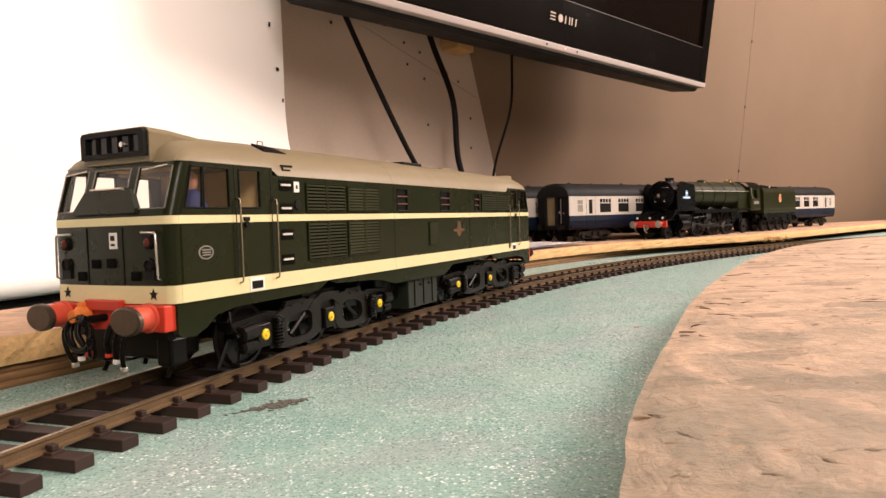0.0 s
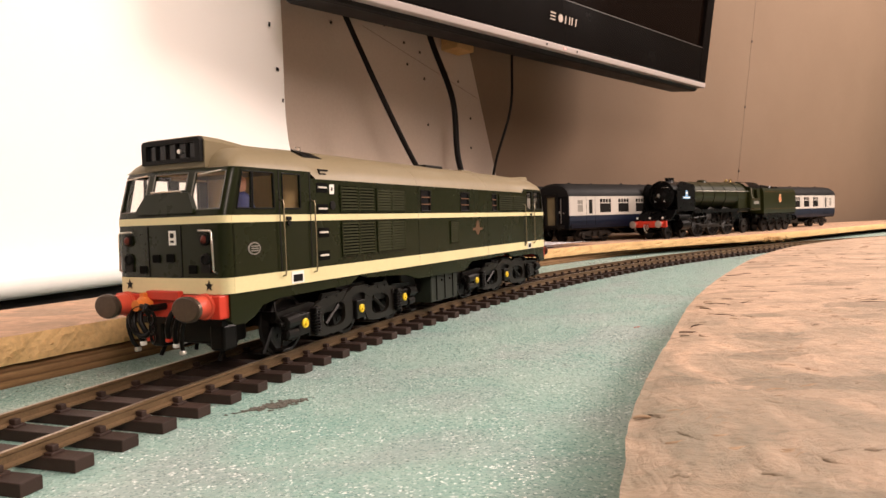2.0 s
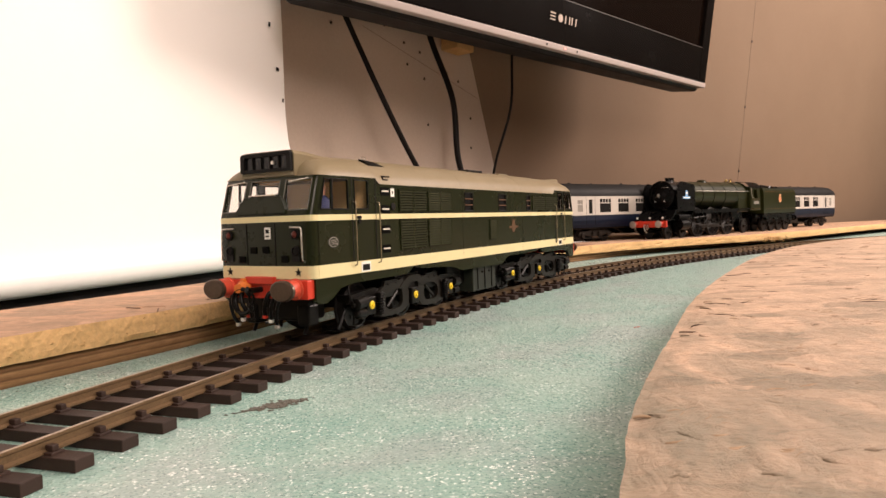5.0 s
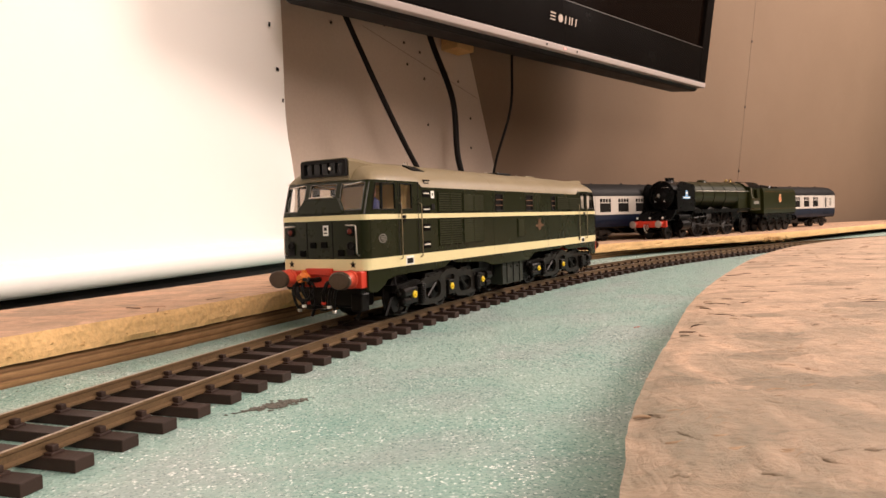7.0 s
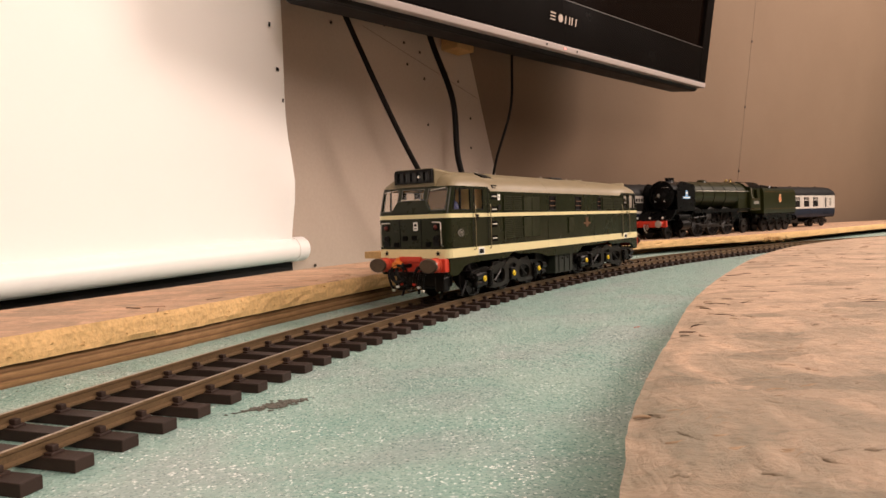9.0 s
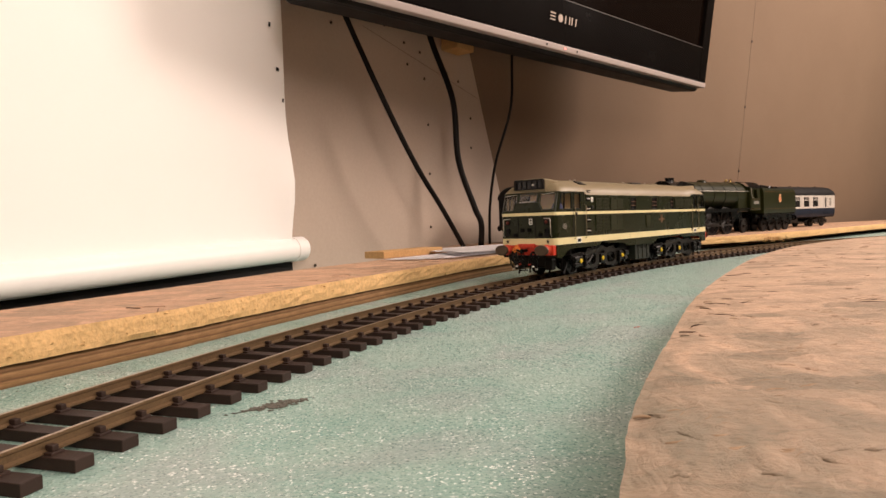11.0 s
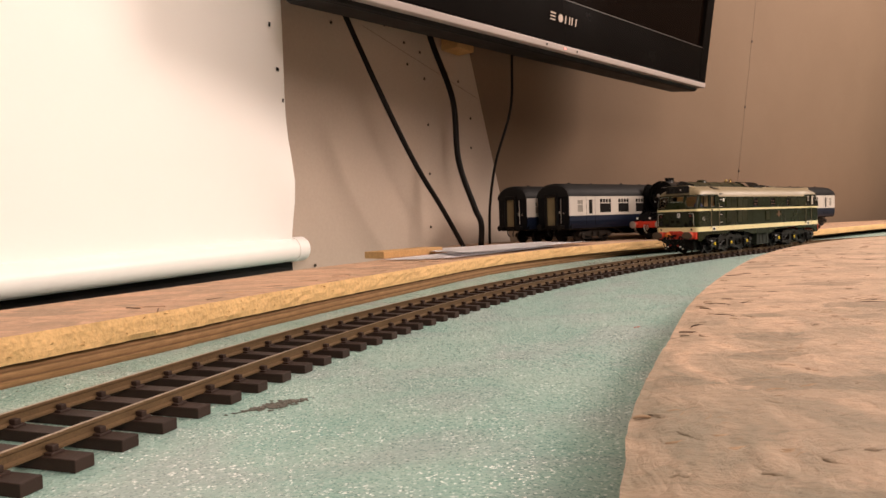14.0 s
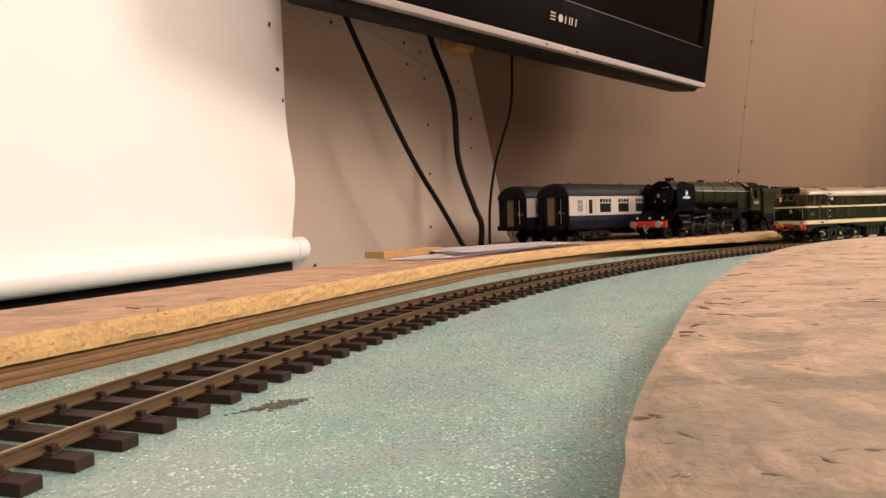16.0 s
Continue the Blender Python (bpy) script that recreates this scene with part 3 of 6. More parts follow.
side_x = sorted({v for w in SIDE_WINDOWS for v in w[:2]} | {-186.2, 186.2, -134.5, 134.5, -100, -50, 0, 60, 100, 178, -178})
for sgn in (1, -1):
    bm = bmesh.new()
    holed(bm, side_x, [35.9, 45, 56.6], lambda x, z: (shear(x, z), sgn * 30.2, z), lambda x, z: False, (0, -sgn, 0), 1.0)
    part("body_side", mm(bm), GREEN, diesel, "dark green lower side panel")
    bm = bmesh.new()
    holed(bm, side_x, [59.4, 60.8, 62, 72.6, 75.0, 76.4, 78.0], lambda x, z: (shear(x, z), sgn * 30.2, z),
          lambda x, z: in_any(x, z, SIDE_WINDOWS) or (abs(x) < 134.5 and z > 75), (0, -sgn, 0), 1.0)
    part("body_side", mm(bm), GREEN, diesel, "dark green upper side panel with windows")
    for z0, z1, nm in ((29.8, 35.9, "lower_stripe"), (56.6, 59.4, "waist_stripe")):
        bm = bmesh.new()
        holed(bm, [-186.2, -178, 0, 178, 186.2], [z0, z1], lambda x, z: (shear(x, z), sgn * 30.32, z), lambda x, z: False, (0, -sgn, 0), 1.1)
        part(nm, mm(bm), CREAM, diesel, "cream painted stripe")
    # glazing
    for a, b, c, d in SIDE_WINDOWS:
        bm = bmesh.new()
        vs = [bm.verts.new((shear(x, z), sgn * 29.7, z)) for x, z in ((a - 0.4, c - 0.4), (b + 0.4, c - 0.4), (b + 0.4, d + 0.4), (a - 0.4, d + 0.4))]
        bm.faces.new(vs)
        part("window_pane", mm(bm), GLASS if abs(a) > 100 else DARK_GLASS, diesel)
        bm = bmesh.new()
        for (x0, z0), (x1, z1) in (((a, c), (b, c)), ((b, c), (b, d)), ((b, d), (a, d)), ((a, d), (a, c))):
            rod(bm, (shear(x0, z0), sgn * 30.3, z0), (shear(x1, z1), sgn * 30.3, z1), 0.32, 5)
        part("window_frame", mm(bm), BLACK, diesel, "thin black window frame")
    # bars over the middle windows
    for a, b in ((23.6, 35.0), (-30.4, -18.0), (-78, -70)):
        bm = bmesh.new()
        for z in (64.6, 68.6):
            box(bm, a, b, sgn * 30.2 - 0.3, sgn * 30.2 + 0.3, z - 0.35, z + 0.35)
        part("window_bar", mm(bm), COPPER, diesel, "copper-coloured bars across a window")
    # louvred grilles, slat by slat; lit slats and shaded gaps are put in by colour
    for a, b, c, d, n in ((84.0, 113.6, 60.8, 72.4, 8), (53.2, 82.4, 60.8, 71.8, 8), (84.4, 113.2, 39.8, 55.6, 11), (54.0, 82.6, 40.2, 55.6, 11), (-140, -82, 61, 72.2, 7), (-13.5, -1.5, 41, 54, 10)):
        faint = c == 41 or 50 < a < 60
        bm = bmesh.new()
        box(bm, a, b, sgn * 30.21, sgn * 30.3, c, d)
        g = part("grille", mm(bm), BLACK if faint else DEEP_BLACK, diesel, "louvred grille panel")
        bm = bmesh.new()
        mid = (a + b) / 2
        for x0, x1 in ((a, a + 0.9), (b - 0.9, b)) + (((mid - 0.8, mid + 0.8),) if b - a > 20 else ()):
            box(bm, x0, x1, sgn * 30.25, sgn * 30.9, c, d)
        box(bm, a, b, sgn * 30.25, sgn * 30.9, c - 0.5, c)
        box(bm, a, b, sgn * 30.25, sgn * 30.9, d, d + 0.5)
        part("grille_frame", mm(bm), GREEN, g)
        for k in range(n):
            z = c + (d - c) * (k + 0.5) / n
            bm = bmesh.new()
            h = (d - c) / n * (0.36 if faint else 0.27)
            box(bm, a + 0.5, b - 0.5, -0.35, 0.35, -h, h, 0, 0, Matrix.Translation((0, sgn * 30.5, z)) @ Euler((sgn * 0.30, 0, 0)).to_matrix().to_4x4())
            part("slat", mm(bm), SLAT_GREEN, g)
    # cab door: outline, handrails, handle, steps cut into the side
    for end in (1, -1):
        bm = bmesh.new()
        for x in (155.6, 135.6):
            box(bm, end * x - 0.3, end * x + 0.3, sgn * 30.2 - 0.2, sgn * 30.33, 36, 77.6)
        part("door_joint", mm(bm), BLACK, diesel, "dark gap round the cab door")
        for x in (155.2, 134.6):
            bm = bmesh.new()
            tube(bm, [(end * x, sgn * 30.2, 65.6), (end * x, sgn * 31.9, 65.2), (end * x, sgn * 32.1, 63), (end * x, sgn * 32.1, 36), (end * x, sgn * 31.9, 34.4), (end * x, sgn * 30.2, 34)], 0.32, 8)
            part("handrail", mm(bm), plain("dull_brass_wire", (0.30, 0.25, 0.16), 0.35, 0.8, 900, 0.1, 60, 0.1, 0) if end == 1 and sgn == 1 and x > 150 else bpy.data.materials["dull_brass_wire"], diesel, "upright wire handrail", True)
        bm = bmesh.new()
        box(bm, end * 150.6 - 1.6, end * 150.6 + 1.6, sgn * 30.3, sgn * 31.1, 57.0, 58.6, 0.3)
        rod(bm, (end * 150.6, sgn * 30.4, 55.8), (end * 150.6, sgn * 31.2, 55.8), 1.1, 12)
        part("door_handle", mm(bm), BLACK, diesel)
        bm = bmesh.new()
        box(bm, end * 146 - 4.0, end * 146 + 4.0, sgn * 30.35, sgn * 30.55, 30.2, 35.4)
        box(bm, end * 146 - 3.0, end * 146 + 3.0, sgn * 30.4, sgn * 30.7, 31.0, 34.0, 0, 1)
        part("step_recess", mm(bm), [WHITE, BLACK], diesel, "white-edged black footstep recess")
        if end == 1:
            for z in (71.4, 61.9, 51.3, 41.0):
                bm = bmesh.new()
                box(bm, 122.8, 130.8, sgn * 30.22, sgn * 30.36, z - 2.3, z + 2.0)
                box(bm, 124.0, 130.0, sgn * 30.3, sgn * 30.9, z - 0.4, z + 0.4, 0, 1)
                part("foothold", mm(bm), [DEEP_BLACK, BAR_GREY], diesel, "black foothold with a bright bar")
    bm = bmesh.new()
    box(bm, 118.0, 121.4, sgn * 30.3, sgn * 30.45, 68.6, 73.0)
    box(bm, 119.2, 120.2, sgn * 30.4, sgn * 30.55, 70, 71.6, 0, 1)
    part("panel_marking", mm(bm), [WHITE, UNDER], diesel, "small white marking panel with unreadable bars")
    bm = bmesh.new()
    rod(bm, (119.5, sgn * 30.2, 63.4), (119.5, sgn * 30.8, 63.4), 2.0, 14)
    part("filler_cap", mm(bm), BLACK, diesel)
    # oval works plate and heraldic crest as plain shapes
    bm = bmesh.new()
    rod(bm, (171.4, sgn * 30.25, 46.3), (171.4, sgn * 30.5, 46.3), 2.6, 20, None, 0, (1.35, 1, 0.95))
    rod(bm, (171.4, sgn * 30.4, 46.3), (171.4, sgn * 30.62, 46.3), 2.1, 20, None, 1, (1.35, 1, 0.95))
    for dz in (-0.9, 0, 0.9):
        box(bm, 171.4 - 2.0, 171.4 + 2.0, sgn * 30.55, sgn * 30.72, 46.3 + dz - 0.22, 46.3 + dz + 0.22, 0, 0)
    part("works_plate", mm(bm), [plain("grey_plate", (0.30, 0.28, 0.25), 0.4, 0.4) if sgn == 1 else bpy.data.materials["grey_plate"], GREEN], diesel, "oval grey works plate with bars")
    bm = bmesh.new()
    rod(bm, (-43.5, sgn * 30.25, 48.8), (-43.5, sgn * 30.42, 48.8), 4.2, 18, None, 0, (0.85, 1, 1))
    box(bm, -43.5 - 8.0, -43.5 + 8.0, sgn * 30.25, sgn * 30.4, 47.6, 49.4)
    box(bm, -43.5 - 2.0, -43.5 + 2.0, sgn * 30.3, sgn * 30.5, 50.6, 54.0)
    part("crest", mm(bm), GOLD, diesel, "red and gold emblem on the side")
    for x in (38.5, -61.0):
        bm = bmesh.new()
        box(bm, x - 0.09, x + 0.09, sgn * 30.15, sgn * 30.33, 30, 74.8)
        part("panel_joint", mm(bm), BLACK, diesel, "thin upright joint between side panels")
    bm = bmesh.new()
    box(bm, -137.4, -134.6, sgn * 30.3, sgn * 30.6, 32.4, 36.4)
    part("latch", mm(bm), BLACK, diesel)

# roof: rounded sections along the body, domed at both cabs
ROOF = [(30.2, 0.0), (29.8, 1.6), (28.7, 4.3), (26.7, 7.2), (22.8, 10.3), (17.2, 12.9), (9, 14.9), (0, 15.6)]


def roof_ring(x, base, grow, squeeze):
    pts = [(y * squeeze, base + h * grow) for y, h in ROOF]
    return [(x, y, z) for y, z in pts] + [(x, -y, z) for y, z in reversed(pts[:-1])]


bm = bmesh.new()
stations = []
for e in (1, -1):
    st = [(180.6, 78.0, 0.03, 0.97), (178.6, 78.0, 0.38, 0.985), (175.0, 78.0, 0.62, 1), (169.0, 78.0, 0.75, 1), (160, 78.0, 0.78, 1), (136.0, 78.0, 0.785, 1), (131.0, 75.0, 1.0, 1)]
    stations += [(e * x, b, g, s) for x, b, g, s in (st if e == 1 else reversed(st))]
    if e == 1:
        stations += [(x, 75.0, 1.0, 1) for x in (100, 42, 40.4, 39.7, 39.4, 39.1, 38.4, 37, 0, -58, -59.6, -60.3, -60.6, -60.9, -61.6, -63, -100)]
rings = []
for x, b, g, s in stations:
    off = -0.2 if x in (39.4, -60.6) else 0
    rings.append([bm.verts.new((px, y * (1 + off / 60), z + off)) for px, y, z in roof_ring(x, b, g, s)])
for a, b in zip(rings, rings[1:]):
    for i in range(len(a) - 1):
        bm.faces.new((a[i], a[i + 1], b[i + 1], b[i]))
bm.faces.new(rings[0])
bm.faces.new(list(reversed(rings[-1])))
smooth_part("roof", mm(bm), ROOF_GREY, diesel, "stone grey rounded roof", 35)
bm = bmesh.new()
box(bm, -184, 184, -29.2, 29.2, 29.9, 31.5)
part("floor_plate", mm(bm), UNDER, diesel)

for e in (1, -1):
    # lower front, stripes and the windscreen frame
    ys = [0, 4, 9.2, 12.8, 20, 26.6, 27.4, 28.4, 29.2, 29.8, 30.2]
    ys = [-y for y in reversed(ys[1:])] + ys
    bm = bmesh.new()
    holed(bm, ys, [35.9, 46, 56.6], lambda y, z: (e * nose(y, z), y, z), lambda y, z: False, (-e, 0, 0), 1.0)
    smooth_part("nose_panel", mm(bm), GREEN, diesel, "dark green lower front")
    for z0, z1, nm in ((29.8, 35.9, "lower_stripe"), (56.6, 59.4, "waist_stripe")):
        bm = bmesh.new()
        holed(bm, ys, [z0, z1], lambda y, z: (e * (nose(y, z) + 0.12), y, z), lambda y, z: False, (-e, 0, 0), 1.1)
        smooth_part(nm, mm(bm), CREAM, diesel, "cream painted stripe")
    SCREENS = [(-27.4, -12.8, 62.0, 76.4), (-9.2, 9.2, 69.6, 76.4), (12.8, 27.4, 62.0, 76.4)]
    bm = bmesh.new()
    holed(bm, ys, [59.4, 62, 66, 69.6, 76.4, 78.0], lambda y, z: (e * nose(y, z), y, z), lambda y, z: any(a < y < b and c < z < d for a, b, c, d in SCREENS), (-e, 0, 0), 1.0)
    smooth_part("windscreen_surround", mm(bm), GREEN, diesel, "dark green windscreen surround")
    bm = bmesh.new()
    ring = []
    for y in ys:
        ring.append((bm.verts.new((e * nose(y, 78.0), y, 78.0)), bm.verts.new((e * 180.0, y * 0.965, 78.3)), ))
    for a, b in zip(ring, ring[1:]):
        bm.faces.new((a[0], b[0], b[1], a[1]))
    part("brow", mm(bm), ROOF_GREY, diesel)
    for a, b, c, d in SCREENS:
        bm = bmesh.new()
        bm.faces.new([bm.verts.new((e * (nose(y, z) - 0.6), y, z)) for y, z in ((a, c), (b, c), (b, d), (a, d))])
        part("windscreen", mm(bm), GLASS, diesel)
        bm = bmesh.new()
        cs = [(a, c), (b, c), (b, d), (a, d)]
        for (y0, z0), (y1, z1) in zip(cs, cs[1:] + cs[:1]):
            rod(bm, (e * (nose(y0, z0) + 0.1), y0, z0), (e * (nose(y1, z1) + 0.1), y1, z1), 0.26, 6)
        part("windscreen_frame", mm(bm), DULL_FRAME, diesel, "thin dull windscreen frame")
        bm = bmesh.new()
        y0 = (a + b) / 2
        if d - c > 10:
            rod(bm, (e * (nose(y0, d) + 0.7), b - 1.0, d + 0.2), (e * (nose(y0, d - 2) + 0.7), a + 2, d - 1.0), 0.28, 6)
        else:
            tube(bm, [(e * (nose(8, c) + 0.4), -8.4, c - 1.6), (e * (nose(8, c) + 1.5), -8.2, c - 0.2), (e * (nose(8, c) + 1.5), 8.2, c - 0.2), (e * (nose(8, c) + 0.4), 8.4, c - 1.6)], 0.36, 6)
        part("wiper", mm(bm), STEEL, diesel, "bright wiper arm")
    bm = bmesh.new()
    hump = [(-16.4, 61.0), (16.4, 61.0), (16.4, 62.6), (12.2, 69.0), (-12.2, 69.0), (-16.4, 62.6)]
    h0 = [bm.verts.new((e * (nose(y, z) - 0.3), y, z)) for y, z in hump]
    h1 = [bm.verts.new((e * (nose(y, z) + 1.3), y * 0.96, z - 0.3)) for y, z in hump]
    bm.faces.new(h1)
    for i in range(6):
        bm.faces.new((h0[i], h0[(i + 1) % 6], h1[(i + 1) % 6], h1[i]))
    part("gangway_cover", mm(bm), GREEN, diesel, "raised dark green cover below the middle windscreen")
    # headcode box
    bm = bmesh.new()
    prof = [(-16.8, 78.5), (16.8, 78.5), (17.0, 88.6), (15.8, 90.3), (14, 90.6), (-14, 90.6), (-15.8, 90.3), (-17.0, 88.6)]
    r0 = [bm.verts.new((e * 181.6, y, z)) for y, z in prof]
    wide = [(-25, 78.5), (25, 78.5), (24.4, 84.4), (20, 87.1), (14, 88.9), (-14, 88.9), (-20, 87.1), (-24.4, 84.4)]
    r1 = [bm.verts.new((e * 174, y * 0.75 + v * 0.25, z * 0.85 + w * 0.15)) for (y, z), (v, w) in zip(prof, wide)]
    r2 = [bm.verts.new((e * 158, y, z)) for y, z in wide]
    r3 = [bm.verts.new((e * 144, y, z - 1.6)) for y, z in wide]
    for a, b in ((r0, r1), (r1, r2), (r2, r3)):
        for i in range(8):
            bm.faces.new((a[i], a[(i + 1) % 8], b[(i + 1) % 8], b[i]))
    bm.faces.new(r0)
    bm.faces.new(list(reversed(r3)))
    hb = smooth_part("headcode_box", mm(bm), ROOF_GREY, diesel, "grey roof fairing with a dark route box", 30)
    bm = bmesh.new()
    outer = [(-16.4, 80.6), (16.4, 80.6), (16.4, 88.9), (15.4, 90.1), (-15.4, 90.1), (-16.4, 88.9)]
    inner = [(-13.6, 82.2), (13.6, 82.2), (13.6, 87.6), (13.0, 88.2), (-13.0, 88.2), (-13.6, 87.6)]
    a0 = [bm.verts.new((e * 181.7, y, z)) for y, z in outer]
    a1 = [bm.verts.new((e * 183.4, y * 0.985, 80.6 + (z - 80.6) * 0.985)) for y, z in outer]
    b1 = [bm.verts.new((e * 183.4, y, z)) for y, z in inner]
    b0 = [bm.verts.new((e * 181.9, y, z)) for y, z in inner]
    for p, q in ((a0, a1), (a1, b1), (b1, b0)):
        for i in range(6):
            bm.faces.new((p[i], p[(i + 1) % 6], q[(i + 1) % 6], q[i]))
    part("route_box_rim", mm(bm), BLACK, hb, "black rim")
    bm = bmesh.new()
    box(bm, min(e * 181.7, e * 182.0), max(e * 181.7, e * 182.0), -13.7, 13.7, 82.1, 88.3)
    part("blind_glass", mm(bm), DARK_GLASS, hb, "dark glass over blinds")
    for y in (-8.4, -2.8, 2.8, 8.4):
        bm = bmesh.new()
        rod(bm, (e * 182.2, y, 82.4), (e * 182.2, y, 88), 0.75, 8)
        part("blind_divider", mm(bm), UNDER, hb)
    bm = bmesh.new()
    rod(bm, (e * 182.0, 4.6, 85), (e * 183.2, 4.6, 85), 0.9, 12)
    part("marker_light", mm(bm), STEEL, hb)
    # front fittings: rails, lamp irons, plates, sockets, stars
    for s in (1, -1):
        bm = bmesh.new()
        x = nose(24, 46) + 1.6
        tube(bm, [(e * (x - 1.6), s * 18.4, 54.0), (e * x, s * 18.8, 54.0), (e * x, s * 24.9, 53.8), (e * x, s * 25.5, 53.0), (e * x, s * 25.8, 38.6), (e * (x - 1.8), s * 25.8, 37.8)], 0.42, 8)
        part("front_handrail", mm(bm), STEEL, diesel, "bright angled front handrail", True)
        for z in (50.6, 43.0):
            bm = bmesh.new()
            x = nose(21, z)
            lathe(bm, [(2.3, 0), (2.3, 1.2), (1.7, 1.5), (1.5, 0.9)], (e * x, s * 21.2, z), (e, 0, 0), 16)
            if z < 45:
                box(bm, e * x - 0.4, e * x + 0.9, s * 21.2 - 2.2, s * 21.2 + 2.2, z - 5, z - 1.5)
            ls = part("lamp_socket", mm(bm), BLACK, diesel)
            if z > 45:
                bm = bmesh.new()
                lathe(bm, [(1.7, 0.9), (1.5, 1.5), (0.8, 2.0), (0.1, 2.2)], (e * x, s * 21.2, z), (e, 0, 0), 14)
                part("tail_lens", mm(bm), LENS_RED, ls, "dull dark red tail lamp lens")
        bm = bmesh.new()
        star = []
        for i in range(10):
            r = 2.1 if i % 2 == 0 else 0.85
            star.append((s * 22.0 + r * math.sin(i * math.pi / 5), 33.0 + r * math.cos(i * math.pi / 5)))
        x = nose(22, 33) + 0.2
        f0 = [bm.verts.new((e * x, y, z)) for y, z in star]
        f1 = [bm.verts.new((e * (x + 0.25), y, z)) for y, z in star]
        bm.faces.new(f1)
        for i in range(10):
            bm.faces.new((f0[i], f0[(i + 1) % 10], f1[(i + 1) % 10], f1[i]))
        part("star", mm(bm), UNDER, diesel, "small dark star marking")
    for y, z in ((-4.6, 43.4), (3.2, 43.6), (14.6, 39.2), (-12.6, 39.0)):
        bm = bmesh.new()
        x = nose(y, z)
        box(bm, min(e * x, e * (x + 0.7)), max(e * x, e * (x + 0.7)), y - 2.1, y + 2.1, z - 1.6, z + 1.6, 0.3)
        part("socket", mm(bm), DEEP_BLACK, diesel)
    bm = bmesh.new()
    x = nose(4.6, 51)
    box(bm, min(e * x, e * (x + 0.5)), max(e * x, e * (x + 0.5)), 2.9, 6.4, 48.6, 54.2)
    box(bm, min(e * (x + .4), e * (x + 0.62)), max(e * (x + .4), e * (x + 0.62)), 3.7, 5.7, 49.6, 50.4, 0, 1)
    box(bm, min(e * (x + .4), e * (x + 0.62)), max(e * (x + .4), e * (x + 0.62)), 3.7, 5.7, 51.4, 53.2, 0, 1)
    part("front_plate", mm(bm), [WHITE, UNDER], diesel, "small white plate with unreadable bars")
    bm = bmesh.new()
    for y in (-9.2, 9.0):
        box(bm, e * nose(y, 46) - 0.3, e * nose(y, 46) + 0.3, y - 0.2, y + 0.2, 36, 56)
    part("door_joint", mm(bm), BLACK, diesel)
    # cab inside: back wall, desk
    bm = bmesh.new()
    box(bm, min(e * 136, e * 137.2), max(e * 136, e * 137.2), -28.8, 28.8, 32, 77.5)
    part("cab_back_wall", mm(bm), CAB_TAN, diesel, "tan cab back wall")
    bm = bmesh.new()
    for s in (1, -1):
        box(bm, min(e * 138, e * 179), max(e * 138, e * 179), s * 28.2, s * 29.0, 33, 61.4)
        box(bm, min(e * 138, e * 158), max(e * 138, e * 158), s * 28.6, s * 29.0, 76.6, 77.8)
    box(bm, min(e * 138, e * 176), max(e * 138, e * 176), -28.4, 28.4, 77.9, 78.2)
    part("cab_lining", mm(bm), CAB_TAN, diesel, "tan lining inside the cab")
    bm = bmesh.new()
    box(bm, min(e * 172, e * 181), max(e * 172, e * 181), -28, 28, 55, 62.5, 0.8)
    part("cab_desk", mm(bm), UNDER, diesel)
    bm = bmesh.new()
    box(bm, min(e * 138, e * 180), max(e * 138, e * 180), -28.6, 28.6, 31.6, 33)
    part("cab_floor", mm(bm), UNDER, diesel)
    # skirt, buffer beam and buffers
    bm = bmesh.new()
    plate_xz(bm, [(e * 184.4, 29.7), (e * 184.4, 19.5), (e * 183.0, 18.0), (e * 177, 17.6), (e * 171.5, 20), (e * 167, 23.6), (e * 157, 25.2), (e * 112, 25.6), (e * 106, 26), (e * 98, 29.7)], 27.0, 29.6)
    plate_xz(bm, [(e * 184.4, 29.7), (e * 184.4, 19.5), (e * 183.0, 18.0), (e * 177, 17.6), (e * 171.5, 20), (e * 167, 23.6), (e * 157, 25.2), (e * 112, 25.6), (e * 106, 26), (e * 98, 29.7)], -29.6, -27.0)
    part("end_skirt", mm(bm), GREEN, diesel, "dark green lower end skirt")
    bm = bmesh.new()
    box(bm, min(e * 184, e * 189.2), max(e * 184, e * 189.2), -28.6, 28.6, 20.6, 29.5, 0.5)
    bb = part("buffer_beam", mm(bm), RED, diesel, "red buffer beam")
    bm = bmesh.new()
    box(bm, min(e * 188, e * 190.6), max(e * 188, e * 190.6), -9, 9, 27.4, 31.0, 0.4)
    part("beam_step", mm(bm), RED, bb)
    for s in (1, -1):
        bm = bmesh.new()
        lathe(bm, [(5.0, 0), (5.0, 1.2), (4.3, 1.4), (4.1, 6.8), (3.2, 7.0), (3.0, 8.5)], (e * 189, s * 21.6, 25.4), (e, 0, 0), 20)
        buf = smooth_part("buffer", mm(bm), BUFFER_RED, bb, "bright red buffer housing")
        bm = bmesh.new()
        rod(bm, (e * 197.2, s * 21.6, 25.4), (e * 198.6, s * 21.6, 25.4), 5.0, 28, 5.0, 0, (1, 1.42, 0.96))
        rod(bm, (e * 198.6, s * 21.6, 25.4), (e * 199.2, s * 21.6, 25.4), 5.0, 28, 4.4, 0, (1, 1.42, 0.96))
        part("buffer_head", mm(bm), BUFFER, buf, "dark bronzed oval buffer head")
